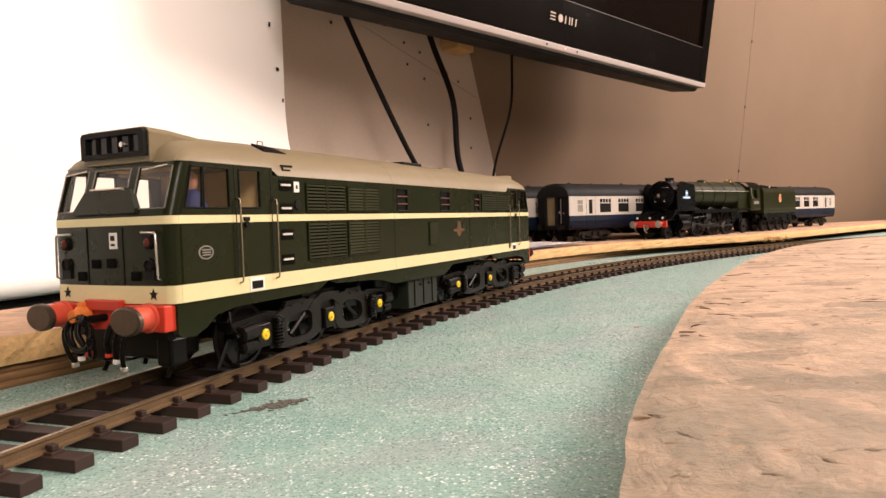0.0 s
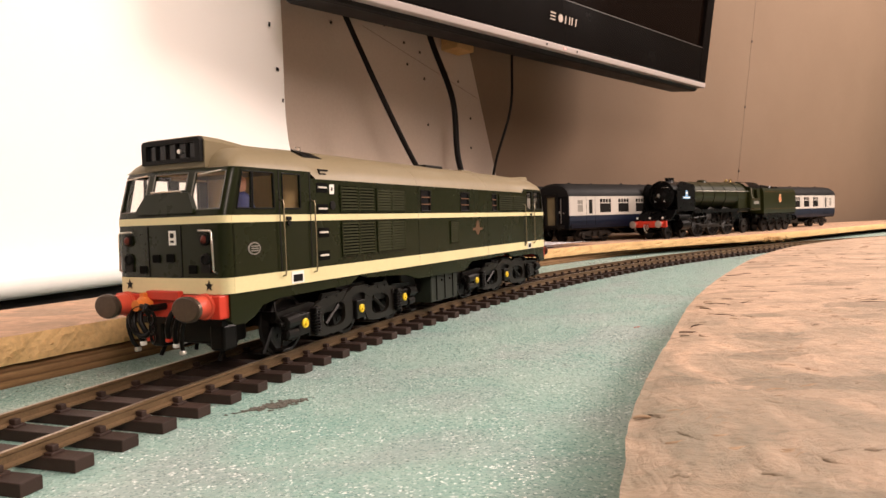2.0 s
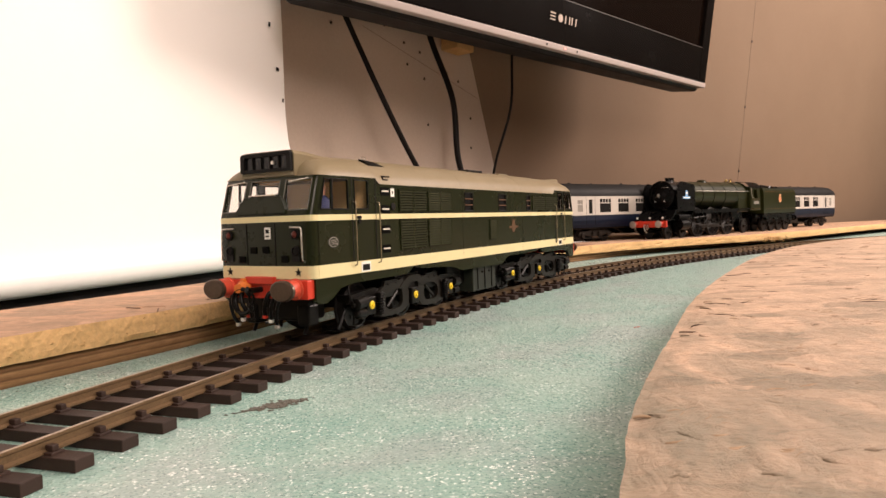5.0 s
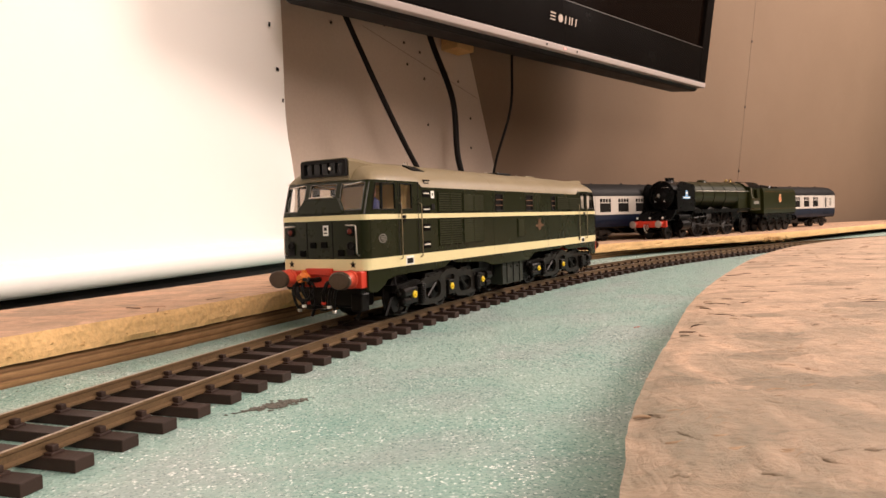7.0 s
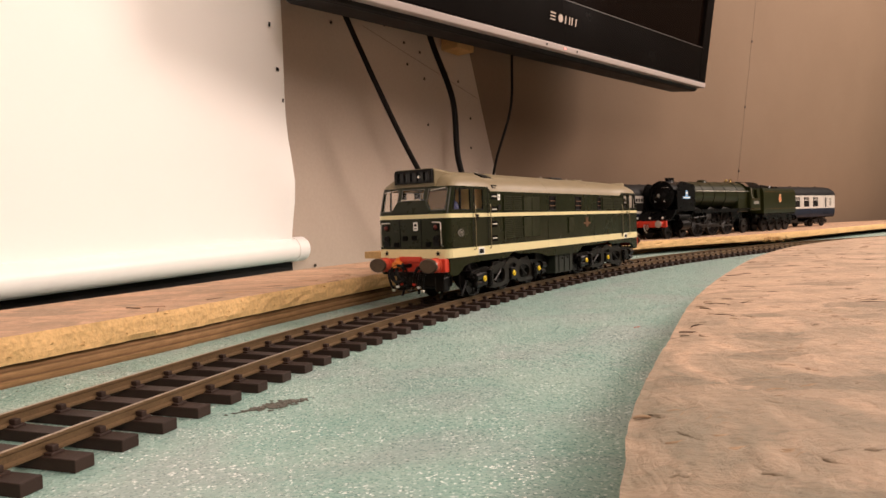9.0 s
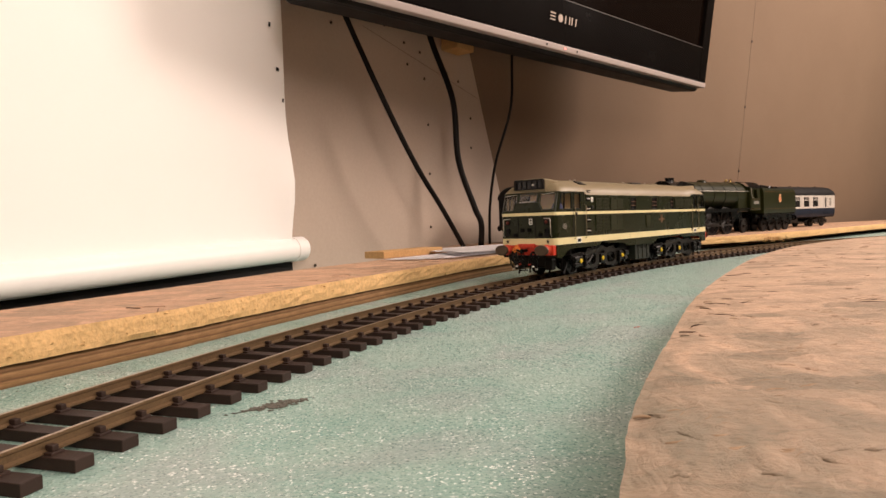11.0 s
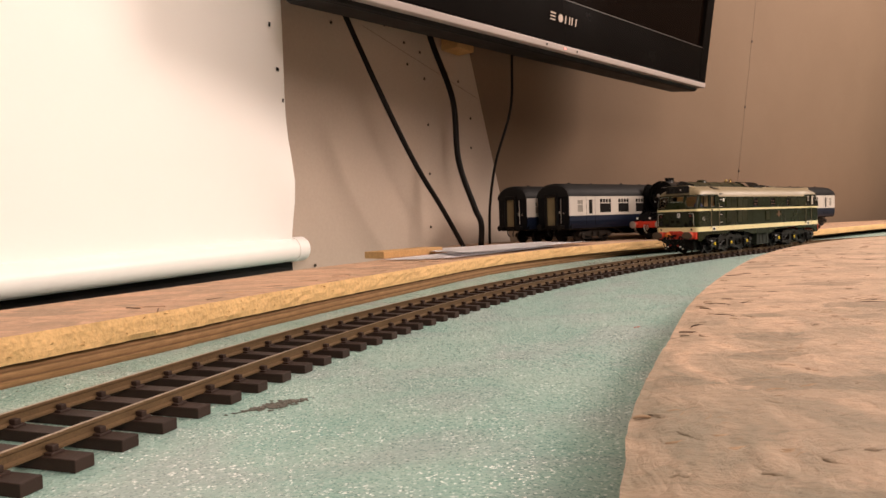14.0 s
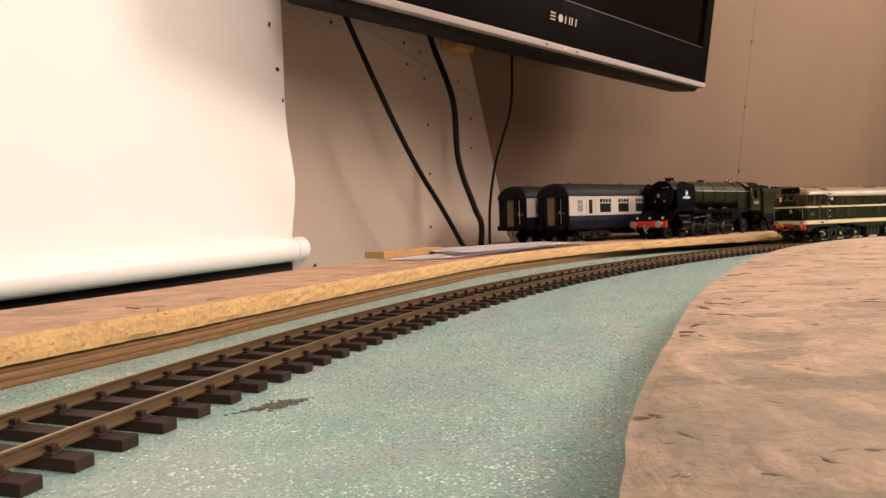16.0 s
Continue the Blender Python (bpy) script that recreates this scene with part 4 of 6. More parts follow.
        # hanging hoses with coloured taps
        for y, z, r, c, col in ((s * 8.6, 23, 1.1, 6.5, RED), (s * 12.4, 22, 0.9, 7.5, WHITE), (s * 15.8, 21, 0.8, 9, STEEL)):
            bm = bmesh.new()
            pts = spline([(e * 189.5, y, z), (e * 192.8, y, z + 0.6), (e * 194.5, y - s * 0.8, z - 3), (e * 194.0, y - s * 2.2, z - c), (e * 192.6, y - s * 3.4, z - c - 3.2)], 5)
            tube(bm, pts, r, 8)
            hs = part("brake_hose", mm(bm), UNDER, bb, "black hanging brake hose", True)
            bm = bmesh.new()
            box(bm, e * 192.6 - 1.1, e * 192.6 + 1.1, y - s * 3.4 - 0.9, y - s * 3.4 + 0.9, z - c - 4.8, z - c - 3.0, 0.4)
            part("hose_tap", mm(bm), col, hs, "coloured hose tap")
    bm = bmesh.new()
    lathe(bm, [(2.6, 0), (3.4, 0.8), (3.4, 3.4), (2.2, 4.4), (2.2, 6.4)], (e * 189, -9.2, 25.6), (e, 0, 0), 14)
    box(bm, e * 191 - 1.5, e * 191 + 1.5, -10.4, -8.0, 27.5, 30.3, 0.4)
    part("control_cable_plug", mm(bm), ORANGE, bb, "orange moulded cable plug")
    bm = bmesh.new()
    ringp = [(e * 194.5, -7.0 + 6.2 * math.cos(a), 19.6 + 5.8 * math.sin(a)) for a in np.linspace(0.6, 5.9, 26)]
    tube(bm, ringp, 1.0, 8)
    part("heating_hose", mm(bm), UNDER, bb, "thick looped black hose", True)
    bm = bmesh.new()
    rod(bm, (e * 189, 0, 25), (e * 195.5, 0, 25), 1.4, 10)
    tube(bm, [(e * 195.5, 0, 25), (e * 198, 0, 26.4), (e * 198.6, 0, 24.6), (e * 197, 0, 23)], 0.9, 8)
    for k in range(3):
        tube(bm, [(e * (195.6 - k * 0.3), 1.6 * math.sin(a), 21.0 - k * 3.6 + 2.3 * math.cos(a)) for a in np.linspace(0, 6.28, 14)], 0.6, 6)
    part("screw_coupling", mm(bm), UNDER, bb, "dark hook and screw coupling")
    # drag box below the front, then a filler for the shade
    bm = bmesh.new()
    box(bm, min(e * 181, e * 184), max(e * 181, e * 184), -24, 24, 17, 20)
    part("drag_box", mm(bm), UNDER, diesel)
    # added black block hides the lit foam where deep shade belongs
    bm = bmesh.new()
    box(bm, min(e * 163, e * 179), max(e * 163, e * 179), -17, 17, 8.5, 19, 1.6)
    for s in (1, -1):
        box(bm, min(e * 172, e * 180), max(e * 172, e * 180), min(s * 13, s * 20.5), max(s * 13, s * 20.5), 6.5, 17, 1.2)
        rod(bm, (e * 176, s * 16.5, 7), (e * 178.5, s * 16.5, 2.6), 0.9, 8)
    part("sand_and_brake_box", mm(bm), UNDER, diesel, "black box added below the buffer beam in place of the shade there")

# the moulded figure at the front desk: one plain shape
bm = bmesh.new()
lathe(bm, [(5.6, 0), (6.2, 6), (5.8, 12), (4.2, 17), (2.0, 19)], (168.0, 21, 50), (0, 0, 1), 12)
rod(bm, (166.5, 24, 63), (171.5, 25, 58), 2.0, 8, 1.5)
lathe(bm, [(1.2, 0), (2.6, 1.4), (3.1, 3.6), (2.8, 5.8), (1.4, 7.2)], (168.6, 21, 68), (0, 0, 1), 12, 1)
smooth_part("driver_figurine", mm(bm), [BLUE_COAT, SKIN], diesel, "plain moulded figurine in a blue coat", 60)

# roof fittings
for x, y in ((120, 12), (108, 0), (62, -6), (0, 5), (-22, 0), (-60, 3)):
    bm = bmesh.new()
    tube(bm, [(x - 1.6, y, 87), (x - 1.6, y, 91.3), (x + 1.6, y, 91.3), (x + 1.6, y, 87)], 0.28, 6)
    part("lifting_eye", mm(bm), STEEL, diesel, "small bright roof lifting eye")
for x0, x1, y0, y1 in ((-30, -6, -12, 12), (-84, -66, -9, 9)):
    bm = bmesh.new()
    box(bm, x0, x1, y0, y1, 88.8, 91.0, 0.6)
    part("roof_hatch", mm(bm), UNDER if x0 == -30 else ROOF_GREY, diesel, "low roof hatch")
bm = bmesh.new()
flap = [(x, y, 75.2 + float(np.interp(y, [9, 17.2, 22.8, 26.7], [14.9, 12.9, 10.3, 7.2])) + up) for x, y, up in ((116.5, 16.5, 0.1), (130.5, 16.5, 1.0), (130.5, 23.0, 1.0), (116.5, 23.0, 0.1))]
top = [bm.verts.new(p) for p in flap]
low = [bm.verts.new((x, y, z - 2.0)) for x, y, z in flap]
bm.faces.new(top)
bm.faces.new(list(reversed(low)))
for i in range(4):
    bm.faces.new((low[i], low[(i + 1) % 4], top[(i + 1) % 4], top[i]))
part("roof_vent", mm(bm), UNDER, diesel, "dark roof vent flap")
for sgn in (1, -1):
    bm = bmesh.new()
    box(bm, 120.4, 127.6, sgn * 27.0, sgn * 29.2, 79.0, 79.7)
    box(bm, 122.4, 127.4, sgn * 27.9, sgn * 29.6, 77.2, 77.9)
    box(bm, 126.8, 127.6, sgn * 27.0, sgn * 29.6, 74.6, 79.6)
    part("roof_steps", mm(bm), UNDER, diesel, "dark steps cut in the roof edge")

# middle underframe: valance, battery box and tanks
for sgn in (1, -1):
    bm = bmesh.new()
    plate_xz(bm, [(98, 29.7), (46, 29.7), (-18, 29.7), (-98, 29.7), (-90, 27.6), (-34, 27.2), (-22, 22.0), (40, 22.4), (52, 25.4), (66, 26.6), (90, 27.6)], sgn * 27.6, sgn * 29.6)
    part("valance", mm(bm), GREEN, diesel, "dark green side valance")
    bm = bmesh.new()
    box(bm, -16, 20, sgn * 12, sgn * 27, 6.0, 22.2, 0.6)
    bt = part("battery_box", mm(bm), plain("dark_green_grey_tank", (0.014, 0.017, 0.011), 0.5) if sgn == 1 else bpy.data.materials["dark_green_grey_tank"], diesel, "dark battery box between the bogies")
    bm = bmesh.new()
    for x in (-9, 2, 13):
        box(bm, x - 0.4, x + 0.4, sgn * 27, sgn * 27.5, 7, 21.6)
    for x in (-5, 6):
        rod(bm, (x, sgn * 27, 18.6), (x, sgn * 27.8, 18.6), 0.8, 8)
    part("box_ribs", mm(bm), UNDER, bt)
bm = bmesh.new()
box(bm, -40, 44, -20, 20, 12, 28, 1)
part("tank", mm(bm), UNDER, diesel)

# bogies with side frames, springs, axle boxes and turning wheels
bogies, wheelsets = [], []


def build_bogie(at, covers):
    bg = new("bogie")
    bg.parent = diesel
    bg.matrix_basis = pose(at * K, 0, 0)
    tagged(bg, "black six-wheeled bogie")
    bm = bmesh.new()
    for sgn in (1, -1):
        plate_xz(bm, [(-65, 15.5), (-63, 19.5), (-40, 21.0), (-30, 18.6), (-20, 18.6), (-12, 23.6), (12, 23.6), (20, 18.6), (30, 18.6), (40, 21.0), (63, 19.5), (65, 15.5), (60, 14.5), (-60, 14.5)], sgn * 23.4, sgn * 25.8)
        for x in (-48, 0, 48):
            for dx in (-7.4, 5.0):
                box(bm, x + dx, x + dx + 2.4, sgn * 24.0, sgn * 27.0, 6.2, 16, 0.3)
    box(bm, -60, -54, -23, 23, 13, 19)
    box(bm, 54, 60, -23, 23, 13, 19)
    box(bm, -14, 14, -23, 23, 17, 25)
    part("bogie_frame", mm(bm), UNDER, bg)
    for sgn in (1, -1):
        # cast side beam: two rounded loops and an arch over the middle axle
        for k in (-1, 1):
            bm = bmesh.new()
            loops = []
            for cx, cz, hx, hz, p in ((24.5, 13.2, 18.5, 8.6, 3.2), (22.5, 12.8, 9.6, 5.2, 2.8)):
                ring = []
                for i in range(32):
                    t = 2 * math.pi * i / 32
                    ct, st = math.cos(t), math.sin(t)
                    px = cx + hx * math.copysign(abs(ct) ** (2 / p), ct)
                    pz = cz + hz * math.copysign(abs(st) ** (2 / p), st)
                    if pz > cz:
                        pz -= max(0.0, px - cx) * 0.10 - max(0.0, cx - px) * 0.12
                    ring.append((k * px, pz))
                loops.append(ring)
            out0, out1, in0, in1 = [[bm.verts.new((px, sgn * yy, pz)) for px, pz in r] for r, yy in ((loops[0], 25.4), (loops[0], 27.3), (loops[1], 25.4), (loops[1], 27.3))]
            for i in range(32):
                j = (i + 1) % 32
                for q in ((out0, out1), (out1, in1), (in1, in0), (in0, out0)):
                    bm.faces.new((q[0][i], q[0][j], q[1][j], q[1][i]))
            lathe(bm, [(1.4, 0), (1.4, 0.7), (0.6, 0.9)], (k * 36.5, sgn * 27.2, 17.5), (0, sgn, 0), 10)
            rod(bm, (k * 17, sgn * 25.8, 16.6), (k * 28, sgn * 25.8, 9.4), 0.9, 6)
            part("side_beam", mm(bm), FRAME_DUST, bg, "dusty cast side beam with a rounded opening")
        bm = bmesh.new()
        plate_xz(bm, [(-16, 18.6), (-12, 21.4), (-5, 24.2), (5, 24.2), (12, 21.4), (16, 18.6), (10, 17.4), (4, 20.4), (-4, 20.4), (-10, 17.4)], sgn * 25.6, sgn * 27.6)
        part("arch_beam", mm(bm), FRAME_DUST, bg, "dusty arched beam over the middle axle")
        for x in (-48, 0, 48):
            bm = bmesh.new()
            box(bm, x - 4.2, x + 4.2, sgn * 25.0, sgn * 28.6, 8.0, 17.2, 0.6)
            ab = part("axle_box", mm(bm), UNDER, bg)
            if covers(x):
                bm = bmesh.new()
                lathe(bm, [(2.15, 0), (2.15, 0.7), (1.6, 1.0), (1.5, 0.7), (0.9, 0.7), (0.7, 1.5)], (x, sgn * 28.5, 12.9), (0, sgn, 0), 16)
                part("axle_cover", mm(bm), YELLOW, ab, "yellow round axle cover")
            for dx in (-8.6, 8.6):
                if (x, dx) not in ((-48, 8.6), (48, -8.6)):
                    continue
                bm = bmesh.new()
                coil = [(x + dx + 2.1 * math.cos(a), sgn * 28.4 + 2.1 * math.sin(a), 7.4 + a / 6.283 * 1.35) for a in np.linspace(0, 6.283 * 7.2, 76)]
                tube(bm, coil, 0.45, 5)
                rod(bm, (x + dx, sgn * 28.4, 6.4), (x + dx, sgn * 28.4, 18.4), 1.1, 8)
                box(bm, x + dx - 2.4, x + dx + 2.4, sgn * 27.0, sgn * 30.4, 17.0, 18.4, 0.3)
                part("coil_spring", mm(bm), UNDER, bg, "dark coil spring", True)
        for x in (-24, 24):
            bm = bmesh.new()
            plate_xz(bm, [(x - 9, 20.4), (x - 7, 23.5), (x + 7, 23.5), (x + 9, 20.4), (x + 5, 19)], sgn * 25.2, sgn * 26.8)
            rod(bm, (x - 4, sgn * 26.8, 21.4), (x - 4, sgn * 27.5, 21.4), 0.8, 8)
            rod(bm, (x + 4, sgn * 26.8, 21.4), (x + 4, sgn * 27.5, 21.4), 0.8, 8)
            part("spring_hanger", mm(bm), UNDER, bg)
        for k in (-1, 1):
            bm = bmesh.new()
            lathe(bm, [(3.1, 0), (3.1, 8), (2.0, 8.6), (1.0, 8.8), (1.0, 11)], (k * 53, sgn * 27.4, 15.4), (k, 0, -0.1), 14)
            lathe(bm, [(2.4, 0), (2.4, 7), (1.2, 7.8)], (k * 53, sgn * 27.2, 9.4), (k, 0, 0.05), 14)
            tube(bm, spline([(k * 62, sgn * 27, 15), (k * 66, sgn * 27.5, 19), (k * 65, sgn * 26, 24)], 4), 0.5, 6)
            part("brake_cylinder", mm(bm), UNDER, bg, "black brake cylinders with a pipe")
        for end in (-1, 1):
            bm = bmesh.new()
            rod(bm, (end * 58, sgn * 20, 14), (end * 63, sgn * 18.0, 2.2), 0.9, 6)
            box(bm, end * 60 - 3.4, end * 60 + 3.4, sgn * 24.2, sgn * 28.4, 3.4, 4.4, 0.2)
            rod(bm, (end * 60, sgn * 25, 4), (end * 58, sgn * 25, 16), 0.6, 6)
            part("guard_iron_and_step", mm(bm), UNDER, bg)
    for x in (-48, 0, 48):
        rad = 12.5 if x else 11.5
        bm = bmesh.new()
        rod(bm, (0, -26, 0), (0, 26, 0), 1.6, 10)
        for s in (1, -1):
            lathe(bm, [(rad + 1.0, 0), (rad + 1.0, 0.8), (rad, 1.1), (rad - 0.2, 4.4), (rad - 1.8, 4.6), (rad - 2.2, 3.2), (3.4, 3.0), (3.0, 4.8), (1.6, 4.9)], (0, s * 14.6, 0), (0, s, 0), 28)
            for k in range(6):
                a = k * math.pi / 3
                rod(bm, (math.cos(a) * 6.4, s * 17.4, math.sin(a) * 6.4), (math.cos(a) * 6.4, s * 18.1, math.sin(a) * 6.4), 1.2, 8)
        ws = part("wheelset", mm(bm), WHEEL, bg, "dark metal wheels on their axle")
        ws.matrix_basis = pose(x * K, 0, rad * K)
        wheelsets.append((ws, x * K, rad * K))
    bogies.append((bg, at * K))


WHEEL = plain("dark_wheel_metal", (0.009, 0.0072, 0.006), 0.45, 0.2, 900, 0.15, 90, 0.3, 0)
build_bogie(98.5, lambda x: True)
build_bogie(-100.5, lambda x: x > -20)

# ---- stock standing on the board behind: coaches and a steam locomotive ----
BLUE = plain("rail_blue_paint", (0.006, 0.011, 0.027), 0.4, 0, 700, 0.06, 30, 0.15, 0)
PALE_GREY = plain("pale_grey_paint", (0.50, 0.46, 0.41), 0.45, 0, 700, 0.05, 30, 0.10, 0)
COACH_ROOF = plain("dark_grey_coach_roof", (0.014, 0.0135, 0.0135), 0.6, 0, 700, 0.08, 30, 0.2, 0.00002, shine=0.1)
COACH_GLASS = plain("dark_coach_window", (0.016, 0.015, 0.014), 0.08, 0, 300, 0.03, 30, 0.1, 0, shine=0.1)
FROSTED = plain("frosted_window", (0.26, 0.24, 0.21), 0.4, 0, 600, 0.05, 30, 0.1, 0)
TAN_DOOR = plain("olive_tan_gangway_board", (0.20, 0.165, 0.09), 0.7, 0, 700, 0.08, 40, 0.15, 0)
END_BLACK = plain("blue_black_coach_end", (0.004, 0.0045, 0.006), 0.4, 0, 700, 0.08, 40, 0.15, 0, shine=0.1)
LOCO_GREEN = plain("brunswick_green_paint", (0.0150, 0.0168, 0.0042), 0.32, 0, 700, 0.06, 30, 0.12, 0, shine=0.16)
LOCO_BLACK = plain("gloss_black_paint", (0.0032, 0.0030, 0.0030), 0.28, 0, 700, 0.1, 50, 0.15, 0, shine=0.1)
LINING = plain("orange_lining_paint", (0.12, 0.065, 0.02), 0.5, 0, 700, 0.05, 90, 0.1, 0)
PALE_BLUE = plain("pale_blue_plate", (0.22, 0.42, 0.68), 0.4, 0, 700, 0.05, 90, 0.1, 0)


def wheel_pair(parent, x, r, half=16.4, spokes=0, name="wheelset"):
    bm = bmesh.new()
    rod(bm, (x, -half - 6, r), (x, half + 6, r), 1.5, 8)
    for s in (1, -1):
        if spokes:
            lathe(bm, [(r + 0.9, 0), (r + 0.9, 0.7), (r, 1.0), (r, 4.0), (r - 2.2, 4.1), (r - 2.4, 0.2)], (x, s * (half - 2), r), (0, s, 0), 36)
            lathe(bm, [(3.6, 0.4), (3.6, 4.6), (1.5, 4.8)], (x, s * (half - 2), r), (0, s, 0), 16)
            for k in range(spokes):
                a = 2 * math.pi * k / spokes
                rod(bm, (x + 3 * math.cos(a), s * (half + 0.4), r + 3 * math.sin(a)), (x + (r - 2) * math.cos(a), s * (half + 0.4), r + (r - 2) * math.sin(a)), 0.8, 5)
        else:
            lathe(bm, [(r + 0.9, 0), (r + 0.9, 0.7), (r, 1.0), (r, 4.0), (r - 1.8, 4.2), (r - 2, 3), (3, 2.8), (2.6, 4.4), (1, 4.5)], (x, s * (half - 2), r), (0, s, 0), 24)
    return part(name, mm(bm), WHEEL, parent, "dark metal wheels on their axle")


def side_frame_bogie(parent, xc, base, r):
    bm = bmesh.new()
    for s in (1, -1):
        plate_xz(bm, [(xc - base / 2 - 9, 11), (xc - base / 2 - 6, 16), (xc - 14, 17), (xc - 8, 20.5), (xc + 8, 20.5), (xc + 14, 17), (xc + base / 2 + 6, 16), (xc + base / 2 + 9, 11), (xc + base / 2 + 5, 9), (xc + base / 2 - 6, 11), (xc + 9, 8), (xc - 9, 8), (xc - base / 2 + 6, 11), (xc - base / 2 - 5, 9)], s * 22.4, s * 24.4)
        for k in (-1, 1):
            box(bm, xc + k * base / 2 - 3.4, xc + k * base / 2 + 3.4, s * 24, s * 26.4, 7.4, 13.6, 0.4)
            rod(bm, (xc + k * 7, s * 25.2, 8.4), (xc + k * 7, s * 25.2, 16), 1.9, 10)
        rod(bm, (xc - base / 2, s * 25.4, 6.2), (xc + base / 2, s * 25.4, 6.2), 0.6, 6)
    box(bm, xc - 5, xc + 5, -22, 22, 14, 22)
    part("bogie_frame", mm(bm), UNDER_BROWN, parent, "dull brown-black bogie frame")
    for k in (-1, 1):
        wheel_pair(parent, xc + k * base / 2, r)


UNDER_BROWN = plain("dusty_brown_underframe", (0.016, 0.012, 0.009), 0.7, 0, 900, 0.25, 90, 0.3, 0.00003, shine=0.1)


def build_coach(m):
    c = thing("passenger_coach", "blue and pale grey model passenger coach on the board", "coach", m, "coaches standing on the board")
    LC, HW = 455.0, 31.0
    wins = [(18, 30, 46, 63, "lav"), (44, 52.5, 43, 64, "slit")]
    x = 70.0
    while x < 380:
        wins.append((x, x + 27, 44.5, 65, "big"))
        x += 45
    wins += [(402.5, 411, 43, 64, "slit"), (425, 437, 46, 63, "lav")]
    xs = sorted({0.0, LC} | {v for w in wins for v in w[:2]})
    zs = sorted({40.5, 70.0} | {v for w in wins for v in w[2:4]})
    for s in (1, -1):
        bm = bmesh.new()
        holed(bm, xs, zs, lambda x, z: (x, s * HW, z), lambda x, z: any(a < x < b and c0 < z < d for a, b, c0, d, _ in wins), (0, -s, 0), 1.0)
        part("window_band", mm(bm), PALE_GREY, c, "pale grey side band")
        bm = bmesh.new()
        prof = [(HW - 1.6, 22), (HW - 0.4, 27), (HW, 33), (HW, 40.5)]
        vs = [[bm.verts.new((x, s * y, z)) for y, z in prof] for x in (0, LC)]
        for i in range(3):
            bm.faces.new((vs[0][i], vs[0][i + 1], vs[1][i + 1], vs[1][i]))
        bmesh.ops.solidify(bm, geom=bm.faces[:], thickness=0.8)
        part("lower_side", mm(bm), BLUE, c, "deep blue lower side")
        for a, b, c0, d, kind in wins:
            bm = bmesh.new()
            box(bm, a - 0.4, b + 0.4, s * (HW - 0.9) - 0.1, s * (HW - 0.9) + 0.1, c0 - 0.4, d + 0.4)
            w = part("window", mm(bm), FROSTED if kind == "lav" else COACH_GLASS, c, "frosted window" if kind == "lav" else "dark window")
            if kind != "slit":
                bm = bmesh.new()
                z = d - 6.5
                box(bm, a, b, s * (HW - 0.8), s * (HW + 0.1), z - 0.5, z + 0.9)
                for k in range(1, 4 if kind == "big" else 2):
                    xx = a + (b - a) * k / (4 if kind == "big" else 2)
                    box(bm, xx - 0.5, xx + 0.5, s * (HW - 0.8), s * (HW + 0.1), z, d)
                part("window_bar", mm(bm), PALE_GREY, w)
        for xx in (38.0, 58.5, 396.5, 417):
            bm = bmesh.new()
            box(bm, xx - 0.2, xx + 0.2, s * HW - 0.1, s * HW + 0.12, 26, 69)
            part("door_joint", mm(bm), UNDER, c)
    bm = bmesh.new()
    rings = []
    for x, k in ((-2.5, 0.86), (0, 0.97), (8, 1), (LC - 8, 1), (LC, 0.97), (LC + 2.5, 0.86)):
        pr = [(31.2, -1), (30.8, 3.0), (28.8, 8.0), (24.6, 12.6), (17.6, 16.6), (9, 18.8), (0, 19.4)]
        pts = [(y, 70 + h * k - (1 - k) * 3) for y, h in pr]
        rings.append([bm.verts.new((x, y, z)) for y, z in pts] + [bm.verts.new((x, -y, z)) for y, z in reversed(pts[:-1])])
    for a, b in zip(rings, rings[1:]):
        for i in range(len(a) - 1):
            bm.faces.new((a[i], a[i + 1], b[i + 1], b[i]))
    bm.faces.new(rings[0])
    bm.faces.new(list(reversed(rings[-1])))
    roof = smooth_part("roof", mm(bm), COACH_ROOF, c, "dark grey rounded roof", 40)
    for k in range(7):
        bm = bmesh.new()
        xx = 30 + k * 64
        lathe(bm, [(2.6, 0), (2.6, 1.8), (1.4, 2.6)], (xx, 5 if k % 2 else -5, 88), (0, 0, 1), 10)
        part("roof_vent", mm(bm), COACH_ROOF, roof)
    for e, x0 in ((-1, 0.0), (1, LC)):
        bm = bmesh.new()
        out = [(-30.8, 22), (30.8, 22), (31, 70), (28.4, 77), (22, 83.4), (10, 87.6), (-10, 87.6), (-22, 83.4), (-28.4, 77), (-31, 70)]
        a = [bm.verts.new((x0 + e * 1.2, y * 0.97, z)) for y, z in out]
        b = [bm.verts.new((x0 - e * 4.0, y, z)) for y, z in out]
        bm.faces.new(a)
        for i in range(10):
            bm.faces.new((a[i], a[(i + 1) % 10], b[(i + 1) % 10], b[i]))
        en = part("coach_end", mm(bm), END_BLACK, c, "blue-black coach end")
        bm = bmesh.new()
        for y0, y1, z0, z1 in ((-11.5, -8.4, 24, 71), (8.4, 11.5, 24, 71), (-11.5, 11.5, 68, 73.5), (-11.5, 11.5, 23, 27)):
            box(bm, min(x0 + e, x0 + e * 7), max(x0 + e, x0 + e * 7), y0, y1, z0, z1, 0.8)
        gw = part("gangway", mm(bm), BLACK, en, "black rubber gangway frame")
        bm = bmesh.new()
        box(bm, min(x0 + e * 3, x0 + e * 4), max(x0 + e * 3, x0 + e * 4), -8.6, 8.6, 26, 69)
        part("gangway_board", mm(bm), TAN_DOOR, en, "olive tan gangway board")
